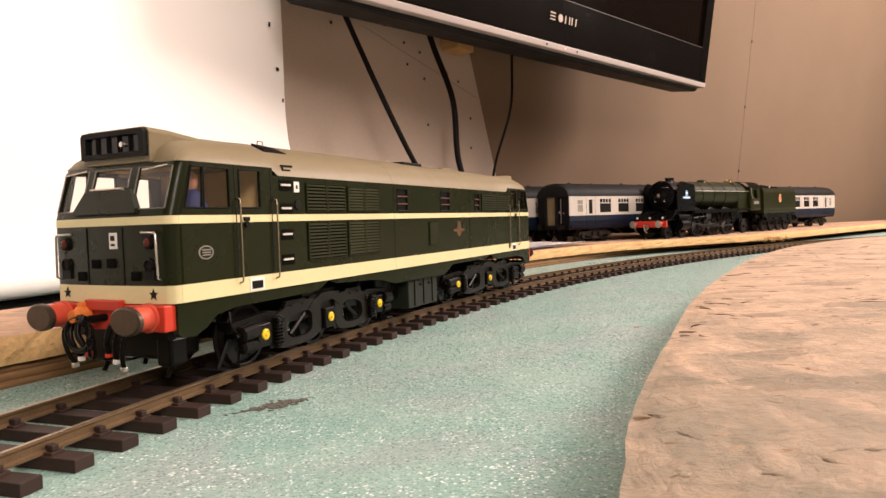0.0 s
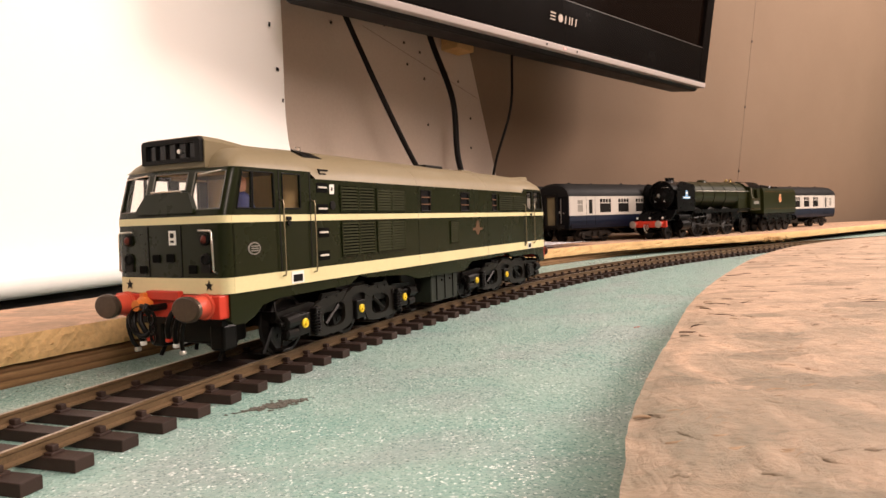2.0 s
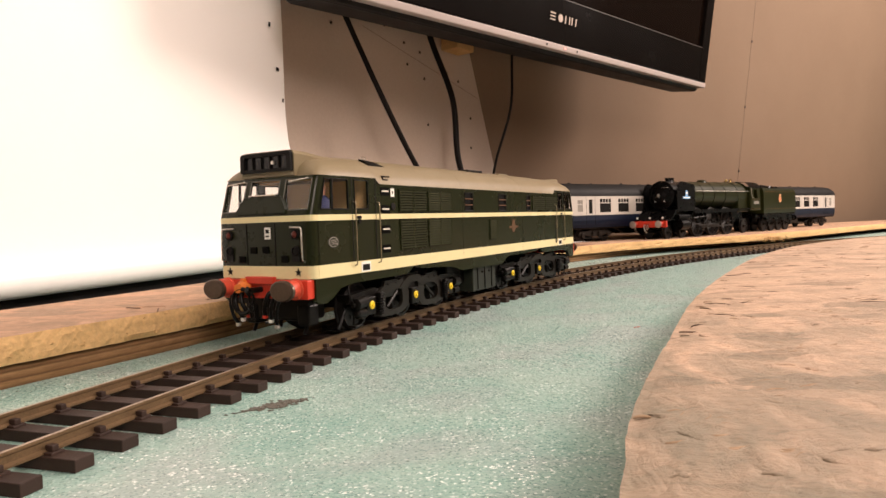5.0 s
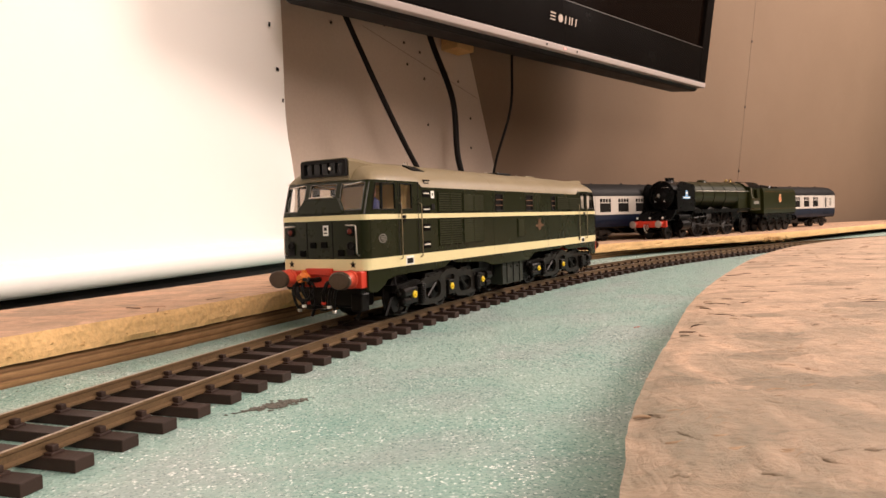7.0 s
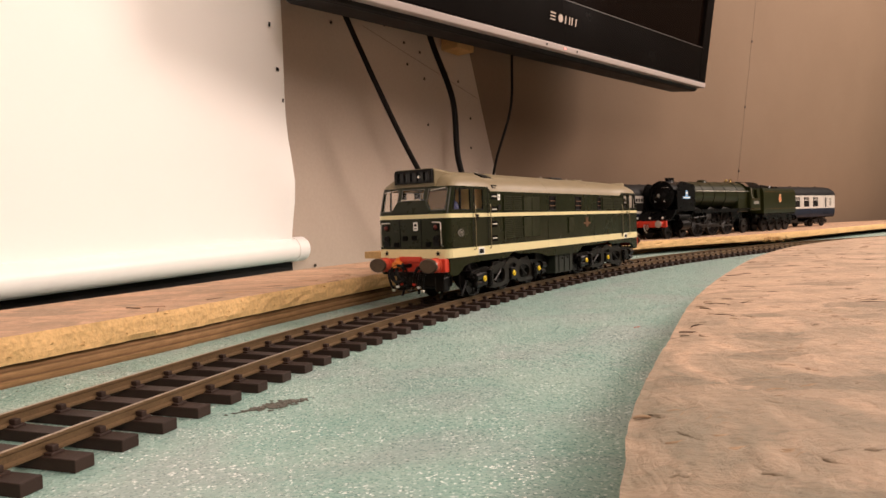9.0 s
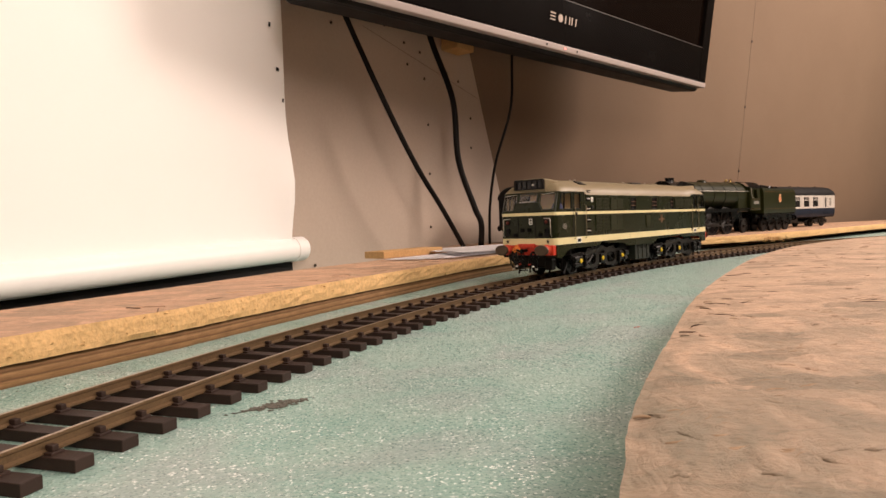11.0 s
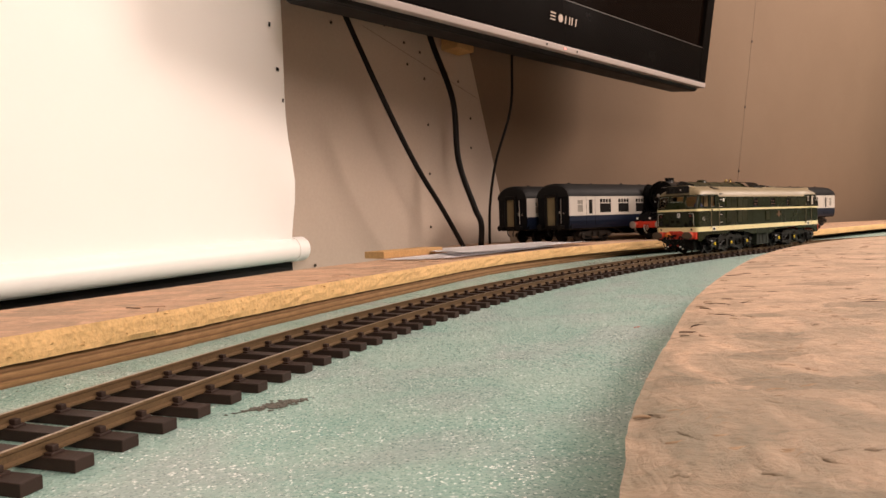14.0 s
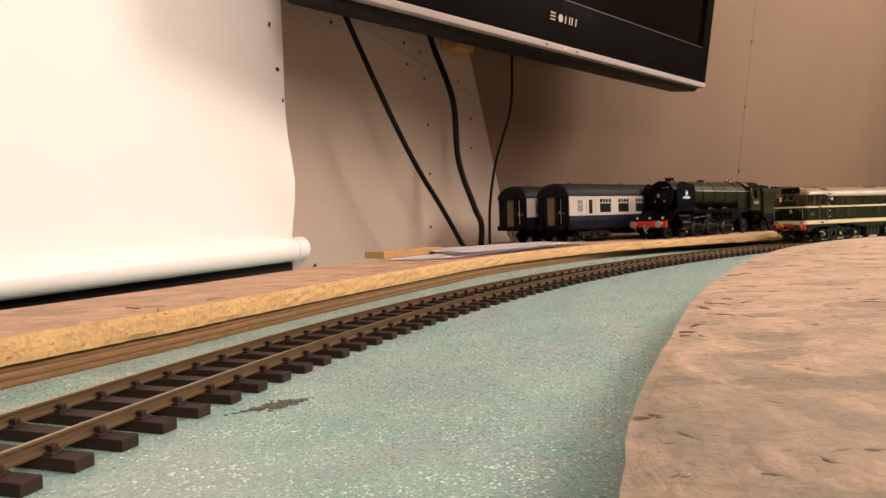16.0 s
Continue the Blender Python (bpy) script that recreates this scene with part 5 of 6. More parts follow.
        for s in (1, -1):
            bm = bmesh.new()
            rod(bm, (x0 + e * 1.6, s * 16, 30), (x0 + e * 1.6, s * 16, 66), 0.5, 6)
            rod(bm, (x0 + e * 1.4, s * 22, 44), (x0 + e * 2.4, s * 22, 44), 1.2, 8)
            box(bm, x0 + e * 1.8 - 0.8, x0 + e * 1.8 + 0.8, s * 13.6 - 0.8, s * 13.6 + 0.8, 43, 48)
            part("end_fitting", mm(bm), STEEL if s * e > 0 else BLACK, en)
            bm = bmesh.new()
            lathe(bm, [(3.0, 0), (2.4, 5), (1.6, 5.2), (1.6, 9), (4.6, 9.4), (4.6, 10.6)], (x0, s * 20, 24.5), (e, 0, 0), 14)
            part("buffer", mm(bm), BLACK, en)
        bm = bmesh.new()
        tube(bm, spline([(x0 + e * 2, 7, 24), (x0 + e * 6, 7, 21), (x0 + e * 6, 5, 14), (x0 + e * 4, 3, 11)], 4), 0.9, 6)
        tube(bm, spline([(x0 + e * 2, -7, 24), (x0 + e * 6, -7, 21), (x0 + e * 6, -5, 14), (x0 + e * 4, -4, 12)], 4), 0.9, 6)
        rod(bm, (x0, 0, 23), (x0 + e * 7, 0, 22), 1.3, 8)
        part("coupling", mm(bm), UNDER, en)
    bm = bmesh.new()
    box(bm, 2, LC - 2, -28, 28, 20, 24, 0.4)
    for s in (1, -1):
        box(bm, 180, 225, s * 18, s * 27, 9, 20, 0.6)
        box(bm, 245, 275, s * 19, s * 26, 11, 20, 0.6)
        tube(bm, [(110, s * 24, 20), (140, s * 24, 11), (315, s * 24, 11), (345, s * 24, 20)], 0.9, 6)
    part("underframe", mm(bm), UNDER_BROWN, c, "dusty brown underframe with boxes and truss")
    for xc in (66, LC - 66):
        side_frame_bogie(c, xc, 60, 10.5)
    return c


def row_at(x, y, degrees, half):
    """A pose whose right-hand front corner stands at x, y on the board."""
    a = radians(degrees)
    return pose(x - half * math.sin(a), y + half * math.cos(a), BOARD_Z, 0, 0, degrees)


SIZE = Matrix.Scale(1.05, 4)
coach = build_coach(row_at(0.1945, 1.016, 38.5, 0.0326) @ SIZE)
ca, sa = math.cos(radians(38.5)), math.sin(radians(38.5))
copy_thing(coach, row_at(0.1895 + 0.505 * ca, 1.016 + 0.505 * sa, 38.5, 0.0326))
copy_thing(coach, row_at(0.136, 1.062, 38.5, 0.0326))

# steam locomotive and tender: local x runs back from the buffer beam, y to the far side, z up from the wheels' foot
steam = thing("steam_locomotive", "green and black model steam locomotive with smoke deflectors and tender", "locomotive", row_at(0.357, 1.060, 41.2, 0.0315) @ SIZE)
CZ = 68.5
bm = bmesh.new()
lathe(bm, [(21.2, 0), (22.6, 0.6), (22.6, 3), (22.0, 3.4), (22.0, 58), (22.6, 58.2), (22.6, 60)], (36, 0, CZ), (1, 0, 0), 36)
sb = smooth_part("smokebox", mm(bm), LOCO_BLACK, steam, "gloss black smokebox")
bm = bmesh.new()
lathe(bm, [(18.0, 0), (18.0, -0.8), (14, -3.4), (8, -5.2), (2.4, -5.8), (2.2, -7.5), (0.8, -7.8)], (36, 0, CZ), (1, 0, 0), 32)
door = smooth_part("smokebox_door", mm(bm), LOCO_BLACK, sb, "domed black smokebox door")
bm = bmesh.new()
rod(bm, (29, 0, CZ), (27.6, 0, CZ), 2.2, 12)
rod(bm, (28, 0, CZ), (28, 3.4, CZ - 3.0), 0.5, 6)
rod(bm, (28.4, 0, CZ), (28.4, -1, CZ - 4.2), 0.5, 6)
part("door_dart", mm(bm), STEEL, door, "bright door handle")
bm = bmesh.new()
tube(bm, [(34, -13, CZ + 11), (32.4, -12, CZ + 11.6), (32.4, 2, CZ + 11.6), (34, 3, CZ + 11)], 0.5, 6)
part("door_rail", mm(bm), STEEL, door)
bm = bmesh.new()
box(bm, 32.0, 33.0, -9, 9, CZ - 10.5, CZ - 8.8)
part("number_bar", mm(bm), WHITE, door, "pale number bar")
bm = bmesh.new()
rings = []
for x, r, dz in ((96, 22.2, 0), (150, 22.4, 0.1), (200, 23.4, -0.4), (246, 24.0, -0.8), (250, 24.6, -1), (292, 24.6, -1)):
    rings.append([bm.verts.new((x, math.cos(t) * r, CZ + dz + math.sin(t) * r)) for t in np.linspace(0, 2 * math.pi, 36, endpoint=False)])
for a, b in zip(rings, rings[1:]):
    for i in range(36):
        bm.faces.new((a[i], a[(i + 1) % 36], b[(i + 1) % 36], b[i]))
boiler = smooth_part("boiler", mm(bm), LOCO_GREEN, steam, "dark green tapered boiler")
for x, r in ((97, 22.4), (128, 22.5), (166, 22.9), (204, 23.6), (248, 24.4)):
    bm = bmesh.new()
    lathe(bm, [(r + 0.05, 0), (r + 0.3, 0.05), (r + 0.3, 1.0), (r + 0.05, 1.05)], (x, 0, CZ - (0.5 if x > 180 else 0)), (1, 0, 0), 36)
    part("boiler_band", mm(bm), LOCO_BLACK, boiler)
bm = bmesh.new()
box(bm, 250, 292, -23.6, 23.6, 38, CZ - 1, 1.5)
part("firebox", mm(bm), LOCO_GREEN, steam, "dark green firebox sides")
for x, nm in ((62, "chimney"),):
    bm = bmesh.new()
    lathe(bm, [(8.2, -4), (6.4, 0), (5.6, 2.6), (5.8, 4.2), (6.6, 4.8), (6.6, 5.6), (4.6, 5.7)], (x, 0, CZ + 22), (0, 0, 1), 20)
    ch = smooth_part(nm, mm(bm), LOCO_BLACK, steam, "black lipped chimney")
    for v in ch.data.vertices:
        v.co.x = (v.co.x - x * K) * 1.55 + x * K
bm = bmesh.new()
lathe(bm, [(9.5, -3), (8.2, 0), (7.4, 2.6), (4.6, 4.2), (0.6, 4.6)], (165, 0, CZ + 22), (0, 0, 1), 20)
smooth_part("dome", mm(bm), LOCO_GREEN, steam, "low green dome")
for y in (-4, 4):
    bm = bmesh.new()
    lathe(bm, [(2.4, 0), (2.2, 3.6), (2.6, 4), (2.6, 5), (1.4, 6.2)], (262, y, CZ + 22.6), (0, 0, 1), 12)
    part("safety_valve", mm(bm), plain("polished_brass", (0.7, 0.5, 0.22), 0.25, 0.95, 900, 0.05, 90, 0.1, 0) if y < 0 else bpy.data.materials["polished_brass"], steam, "polished brass safety valve")
bm = bmesh.new()
tube(bm, spline([(266, 9, CZ + 22), (272, 9, CZ + 27), (284, 9, CZ + 26)], 4), 0.7, 6)
part("whistle", mm(bm), STEEL, steam)
for s in (1, -1):
    bm = bmesh.new()
    plate_xz(bm, [(34, 44), (86, 44), (88, 48), (88, 80), (84, 85), (44, 88), (36, 84), (33, 74)], s * 28.4, s * 29.3)
    df = part("smoke_deflector", mm(bm), LOCO_BLACK, steam, "tall black smoke deflector plate")
    bm = bmesh.new()
    box(bm, 50, 72, s * 29.3, s * 29.9, 61.6, 65.2)
    box(bm, 57.6, 64.6, s * 29.3, s * 29.9, 65.2, 71.8, 0.2)
    rod(bm, (61, s * 29.3, 72), (61, s * 29.9, 72), 3.0, 14)
    pl = part("nameplate", mm(bm), PALE_BLUE, df, "pale blue plate with a white badge shape")
    bm = bmesh.new()
    rod(bm, (61, s * 29.8, 70.6), (61, s * 30.1, 70.6), 2.2, 12)
    box(bm, 51, 71, s * 29.85, s * 30.05, 62.8, 64.0)
    part("badge", mm(bm), WHITE, pl)
    bm = bmesh.new()
    tube(bm, [(96, s * 22.6, CZ + 6), (150, s * 23.6, CZ + 6), (246, s * 25.4, CZ + 6), (288, s * 25.8, CZ + 6)], 0.5, 6)
    part("boiler_handrail", mm(bm), STEEL, steam)
    # running plate with its drop at the front
    bm = bmesh.new()
    out = [(2, 28.4), (14, 28.8), (30, 42.4), (300, 42.4), (300, 44.4), (29, 44.4), (13, 30.4), (2, 30.2)]
    plate_xz(bm, out, s * 12, s * 29.6)
    plate_xz(bm, [(86, 38.6), (240, 38.6), (240, 42.4), (86, 42.4)], s * 28.6, s * 29.4)
    part("running_plate", mm(bm), LOCO_BLACK, steam, "black running plate")
    bm = bmesh.new()
    lathe(bm, [(8.6, 0), (8.6, 1), (8.0, 1.4), (8.0, 26), (8.6, 26.4), (8.6, 28)], (42, s * 25, 21.5), (1, 0, 0), 20)
    lathe(bm, [(4.6, 0), (4.6, 34)], (39, s * 25, 33), (1, 0, 0), 14)
    part("cylinder", mm(bm), LOCO_BLACK, steam, "black outside cylinder")
    bm = bmesh.new()
    rod(bm, (70, s * 27, 21.5), (108, s * 27, 21.5), 0.9, 8)
    box(bm, 100, 168, s * 27.4, s * 28.6, 17.6, 20.6, 0.3)
    box(bm, 112, 222, s * 25.4, s * 26.6, 14.5, 17.5, 0.3)
    part("coupling_rod", mm(bm), WHEEL, steam, "dull steel driving rods")
    bm = bmesh.new()
    rod(bm, (120, s * 28, 22), (134, s * 28, 34), 0.7, 6)
    rod(bm, (134, s * 28, 34), (84, s * 28, 31), 0.7, 6)
    box(bm, 126, 142, s * 26.6, s * 28.4, 28, 37, 0.4)
    part("valve_gear", mm(bm), WHEEL, steam)
    # buffers and lamps
    bm = bmesh.new()
    lathe(bm, [(4.4, 0), (4.4, -1), (3.4, -1.4), (3.2, -7), (2.2, -7.2), (2.2, -10.5)], (0, s * 22, 23.6), (1, 0, 0), 18)
    bf = part("buffer", mm(bm), RED, steam, "red-shanked buffer")
    bm = bmesh.new()
    lathe(bm, [(5.4, 0), (5.6, -0.8), (4.6, -1.6)], (-10.5, s * 22, 23.6), (1, 0, 0), 22)
    part("buffer_head", mm(bm), plain("bright_buffer_steel", (0.40, 0.34, 0.30), 0.5, 0.4) if s == 1 else bpy.data.materials["bright_buffer_steel"], bf, "pale steel buffer head")
    # cab side
    bm = bmesh.new()
    holed(bm, [288, 298, 300, 306, 314, 322, 326], [40, 62, 66, 78, 80.4], lambda x, z: (x, s * (29.6 - max(0, z - 66) * 0.12), z),
          lambda x, z: 62 < z < 78 and (300 < x < 306 or 306 < x < 314) and not 305.4 < x < 306.4, (0, -s, 0), 1.0)
    cs = part("cab_side", mm(bm), LOCO_GREEN, steam, "dark green cab side with two windows")
    bm = bmesh.new()
    for k in range(5):
        box(bm, 299 + k * 4.2, 302.4 + k * 4.2, s * 29.6, s * 29.9, 51.5, 57.0)
    part("number_bars", mm(bm), FROSTED, cs, "row of plain pale bars")
    bm = bmesh.new()
    for z in (42.5, 60.2):
        box(bm, 290, 325, s * 29.55, s * 29.75, z, z + 0.5)
    part("lining", mm(bm), LINING, cs)
bm = bmesh.new()
box(bm, -0.6, 3.0, -29.6, 29.6, 18.6, 28.4, 0.4)
beam = part("buffer_beam", mm(bm), RED, steam, "bright red buffer beam")
bm = bmesh.new()
tube(bm, spline([(-1, 6, 23), (-5, 6, 21), (-5.5, 4, 14), (-3, 2, 10)], 4), 0.9, 6)
rod(bm, (0, 0, 23), (-6, 0, 22.4), 1.2, 8)
tube(bm, [(-6, 1.7 * math.sin(a), 18.6 + 3.4 * math.cos(a)) for a in np.linspace(0, 6.28, 14)], 0.6, 6)
part("coupling", mm(bm), STEEL, beam)
for y in (-22, 0, 22):
    bm = bmesh.new()
    box(bm, 2.5, 6.5, y - 2.2, y + 2.2, 30.2, 35.2, 0.5)
    lathe(bm, [(1.8, 0), (1.8, -0.8), (1.0, -1.0)], (2.5, y, 33.0), (1, 0, 0), 12, 1)
    part("lamp", mm(bm), [LOCO_BLACK, WHITE], steam, "small black lamp with a pale lens")
bm = bmesh.new()
plate_xz(bm, [(10, 16), (10, 28), (32, 41), (292, 40), (292, 24), (240, 18), (90, 18), (60, 14)], -11, 11)
part("frames", mm(bm), LOCO_BLACK, steam)
bm = bmesh.new()
rings = []
for x in (284, 330):
    pr = [(28.2, 80), (27, 84), (22, 89.4), (13, 92.2), (0, 93.2)]
    rings.append([bm.verts.new((x, y, z)) for y, z in pr] + [bm.verts.new((x, -y, z)) for y, z in reversed(pr[:-1])])
for i in range(8):
    bm.faces.new((rings[0][i], rings[0][i + 1], rings[1][i + 1], rings[1][i]))
bmesh.ops.solidify(bm, geom=bm.faces[:], thickness=1.0)
smooth_part("cab_roof", mm(bm), LOCO_BLACK, steam, "black curved cab roof", 50)
bm = bmesh.new()
box(bm, 286, 289, -28.8, 28.8, 40, 82)
part("cab_front", mm(bm), LOCO_GREEN, steam)
bm = bmesh.new()
tube(bm, [(288.5, -29.9, 80), (289, -30.1, 70), (292, -30.1, 64), (297, -30, 62)], 0.6, 6)
part("cab_beading", mm(bm), STEEL, steam, "bright cab window beading")
for x, r, sp in ((24, 10.8, 0), (67, 10.8, 0), (116, 23.3, 18), (167, 23.3, 18), (218, 23.3, 18), (283, 12.6, 0), (366, 14.2, 0), (400, 14.2, 0), (434, 14.2, 0), (466, 14.2, 0)):
    wheel_pair(steam, x, r, 16.4, sp)
# tender
bm = bmesh.new()
pr = [(29.0, 34), (29.6, 40), (29.6, 70), (28.6, 76), (26.6, 80.5), (25.8, 80.5)]
out = [(y, z) for y, z in pr] + [(-y, z) for y, z in reversed(pr)]
a = [bm.verts.new((340, y, z)) for y, z in out]
b = [bm.verts.new((486, y, z)) for y, z in out]
n = len(out)
for i in range(n):
    bm.faces.new((a[i], a[(i + 1) % n], b[(i + 1) % n], b[i]))
bm.faces.new(a)
bm.faces.new(list(reversed(b)))
tn = smooth_part("tender_body", mm(bm), LOCO_GREEN, steam, "dark green tender body", 30)
bm = bmesh.new()
for i in range(150):
    x, y = rng.uniform(350, 430), rng.uniform(-22, 22)
    h = 80 + 5.5 * (1 - abs(y) / 26) * (1 - abs(x - 385) / 60) + rng.uniform(-1, 1)
    q = rng.uniform(1.6, 3.4)
    box(bm, -q, q, -q * 0.8, q * 0.8, -q * 0.7, q * 0.7, 0, 0, Matrix.Translation((x, y, h)) @ Euler((rng.uniform(0, 3), rng.uniform(0, 3), rng.uniform(0, 3))).to_matrix().to_4x4())
tagged(part("coal_heap", mm(bm), UNDER, tn, "heap of dull black coal"), kind="stuff")
for s in (1, -1):
    bm = bmesh.new()
    plate_xz(bm, [(344, 28), (344, 34), (482, 34), (482, 28), (476, 18), (458, 26), (442, 18), (426, 26), (408, 18), (392, 26), (374, 18), (358, 26)], s * 23, s * 25)
    for x in (366, 400, 434, 466):
        box(bm, x - 3.4, x + 3.4, s * 25, s * 27.4, 11, 17.5, 0.4)
        plate_xz(bm, [(x - 12, 22), (x - 6, 19.6), (x + 6, 19.6), (x + 12, 22), (x + 6, 21.8), (x - 6, 21.8)], s * 25, s * 26.6)
    part("tender_frame", mm(bm), LOCO_BLACK, steam, "black tender frame")
    bm = bmesh.new()
    rod(bm, (412, s * 29.55, 60), (412, s * 29.9, 60), 6.2, 18, None, 0, (0.9, 1, 1))
    rod(bm, (412, s * 29.7, 60), (412, s * 30.0, 60), 2.6, 14, None, 1)
    box(bm, 408.5, 415.5, s * 29.6, s * 29.95, 65, 69.5)
    part("crest", mm(bm), [plain("pale_gold_crest", (0.62, 0.33, 0.16), 0.5, 0, 2500, 0.4, 300, 0.4, 0) if s == 1 else bpy.data.materials["pale_gold_crest"], RED], tn, "orange and gold emblem on the tender")
    bm = bmesh.new()
    for z in (42, 74):
        box(bm, 346, 480, s * 29.5, s * 29.8 if z < 70 else s * 29.3, z, z + 0.5)
    part("lining", mm(bm), LINING, tn)
    bm = bmesh.new()
    lathe(bm, [(3.4, 0), (3.0, 6), (2.0, 6.2), (2.0, 9.5), (5.2, 10), (5.2, 11)], (486, s * 22, 23.6), (1, 0, 0), 16)
    part("buffer", mm(bm), LOCO_BLACK, steam)
bm = bmesh.new()
box(bm, 342, 486, -28.6, 28.6, 31, 34.6, 0.4)
box(bm, 326, 344, -20, 20, 26, 32)
part("tender_underframe", mm(bm), LOCO_BLACK, steam)


# ---- television on the wall, tilted forward ----
TV_BLACK = plain("gloss_black_plastic", (0.0045, 0.0035, 0.003), 0.22, 0, 900, 0.05, 8, 0.1, 0, shine=0.04)
TV_GREY = plain("dark_grey_plastic", (0.012, 0.011, 0.011), 0.5, 0, 900, 0.1, 20, 0.2, 0.00003, shine=0.1)
TV_SILVER = plain("silver_trim", (0.36, 0.31, 0.29), 0.5, 0.1, 900, 0.06, 12, 0.1, 0)
TV_SCREEN = plain("dark_screen_glass", (0.0055, 0.0032, 0.0022), 0.12, 0, 200, 0.02, 4, 0.1, 0, shine=0.04)
LOGO = plain("pale_logo", (0.40, 0.33, 0.28), 0.4, 0.3, 500, 0.02, 30, 0.05, 0)
RED_LED = glow("red_standby_led", (1.0, 0.16, 0.13), 3.0)
# local: x along the bottom to the far corner (0), y towards the room, z up the screen
TV_M = Matrix.Translation((0.504, 1.272, 0.290)) @ Euler((0, 0, radians(44 + 180))).to_matrix().to_4x4() @ Euler((radians(-8), 0, 0)).to_matrix().to_4x4()
tv = thing("television", "black flat-screen television with a silver lower strip on the wall", "television", TV_M)
TW, TH = 0.86, 0.54
bm = bmesh.new()
box(bm, 0, TW, -0.070, -0.012, 0.001, TH, 0.006)
part("back_case", bm, TV_GREY, tv, "dark grey rear case")
bm = bmesh.new()
for x0, x1, z0, z1 in ((0.0, 0.028, 0.017, TH), (TW - 0.028, TW, 0.017, TH), (0.028, TW - 0.028, 0.017, 0.078), (0.028, TW - 0.028, TH - 0.035, TH)):
    box(bm, x0, x1, -0.012, 0.0, z0, z1, 0.0015)
part("front_frame", bm, TV_BLACK, tv, "gloss black front frame")
bm = bmesh.new()
box(bm, 0.0005, TW - 0.0005, -0.0130, 0.0012, 0.0070, 0.0160, 0.0015)
part("lower_strip", bm, TV_SILVER, tv, "silver strip along the lower edge")
bm = bmesh.new()
box(bm, 0.028, TW - 0.028, -0.0118, -0.006, 0.078, TH - 0.035)
part("screen", bm, TV_SCREEN, tv, "switched-off dark screen")
# lip coloured lighter than the frame to paint in its edge highlight
bm = bmesh.new()
box(bm, 0.030, TW - 0.030, -0.0055, 0.0004, 0.0765, 0.0778)
part("screen_edge", bm, plain("lip_highlight_grey", (0.045, 0.038, 0.034), 0.4, 0, 900, 0.05, 20, 0.1, 0), tv, "thin lip along the screen, greyed to paint its edge highlight")
bm = bmesh.new()
rod(bm, (0.450, 0.0012, 0.0115), (0.450, 0.0022, 0.0115), 0.0012, 10)
part("standby_light", bm, RED_LED, tv, "lit red standby light")
for xx in (0.492, 0.420):
    bm = bmesh.new()
    rod(bm, (xx, 0.0012, 0.0115), (xx, 0.0020, 0.0115), 0.0014, 10)
    part("button", bm, TV_GREY, tv)
# the maker's badge as plain pale strokes
badge = [(0.0, 0.011), (0.0165, 0.013), (0.0335, 0.012), (0.049, 0.012)]
for k, (o, w) in enumerate(badge):
    bm = bmesh.new()
    x0 = 0.488 - o
    h = 0.0105
    if k == 0:
        for z0, z1 in ((0, 0.0018), (0.0043, 0.0061), (0.0086, h)):
            box(bm, x0 - w, x0, 0.0, 0.0008, 0.0455 + z0, 0.0455 + z1)
    elif k == 1:
        lathe(bm, [(0.0034, 0.0), (0.0052, 0.0), (0.0052, 0.0008), (0.0034, 0.0008)], (x0 - w / 2, 0.0, 0.0455 + h / 2), (0, 1, 0), 18)
    else:
        for xx in (x0 - w, x0 - 0.0025):
            box(bm, xx, xx + 0.0025, 0.0, 0.0008, 0.0455, 0.0455 + h)
    part("badge_mark", bm, LOGO, tv, "pale raised badge mark")
bm = bmesh.new()
box(bm, 0.30, 0.50, -0.16, -0.075, 0.22, 0.40, 0.004)
part("wall_bracket", bm, TV_GREY, tv, "dark steel bracket")

# ---- white pull-down screen with its bottom roller ----
sr, sl = Vector((-0.1755, 0.830, 0.0342)), Vector((-0.3435, 0.511, 0.0262))
sd = (sr - sl).normalized()
scr = thing("projection_screen", "white pull-down projection screen with a rolled lower bar", "screen")
far_l = sl - sd * 0.75
bm = bmesh.new()
lathe(bm, [(0.0140, 0), (0.0150, 0.001), (0.0150, 0.012), (0.0143, 0.013), (0.0143, (sr - far_l).length - 0.02), (0.0150, (sr - far_l).length - 0.02), (0.0150, (sr - far_l).length - 0.002), (0.0130, (sr - far_l).length)], far_l, sd, 28)
smooth_part("bottom_bar", bm, WHITE_PLASTIC, scr, "white round lower bar")
bm = bmesh.new()
cols, rws = 90, 50
side_n = Vector((sd.y, -sd.x, 0)).normalized()
L = (sr - far_l).length - 0.022
grid = []
for j in range(rws + 1):
    row = []
    zz = 1.25 * j / rws
    for i in range(cols + 1):
        s = L * i / cols
        e = max(0, (s - L + 0.16) / 0.16)
        wob = 0.004 * math.sin(zz * 9 + 0.6) * e * e + 0.003 * noise.noise(Vector((s * 3, zz * 3, 1)))
        fold = 0.011 * e ** 2 * math.exp(-((zz - 0.07 - 0.10 * (1 - e)) / 0.05) ** 2)
        pinch = -0.006 * e * e * (0.5 + 0.5 * math.sin(zz * 14))
        p = far_l + sd * (s + pinch) + side_n * (0.001 + wob + fold)
        row.append(bm.verts.new((p.x, p.y, p.z + 0.008 + zz)))
    grid.append(row)
for a, b in zip(grid, grid[1:]):
    for i in range(cols):
        bm.faces.new((a[i], a[i + 1], b[i + 1], b[i]))
smooth_part("screen_cloth", bm, SCREEN, scr, "white cloth with a slightly wavy edge")

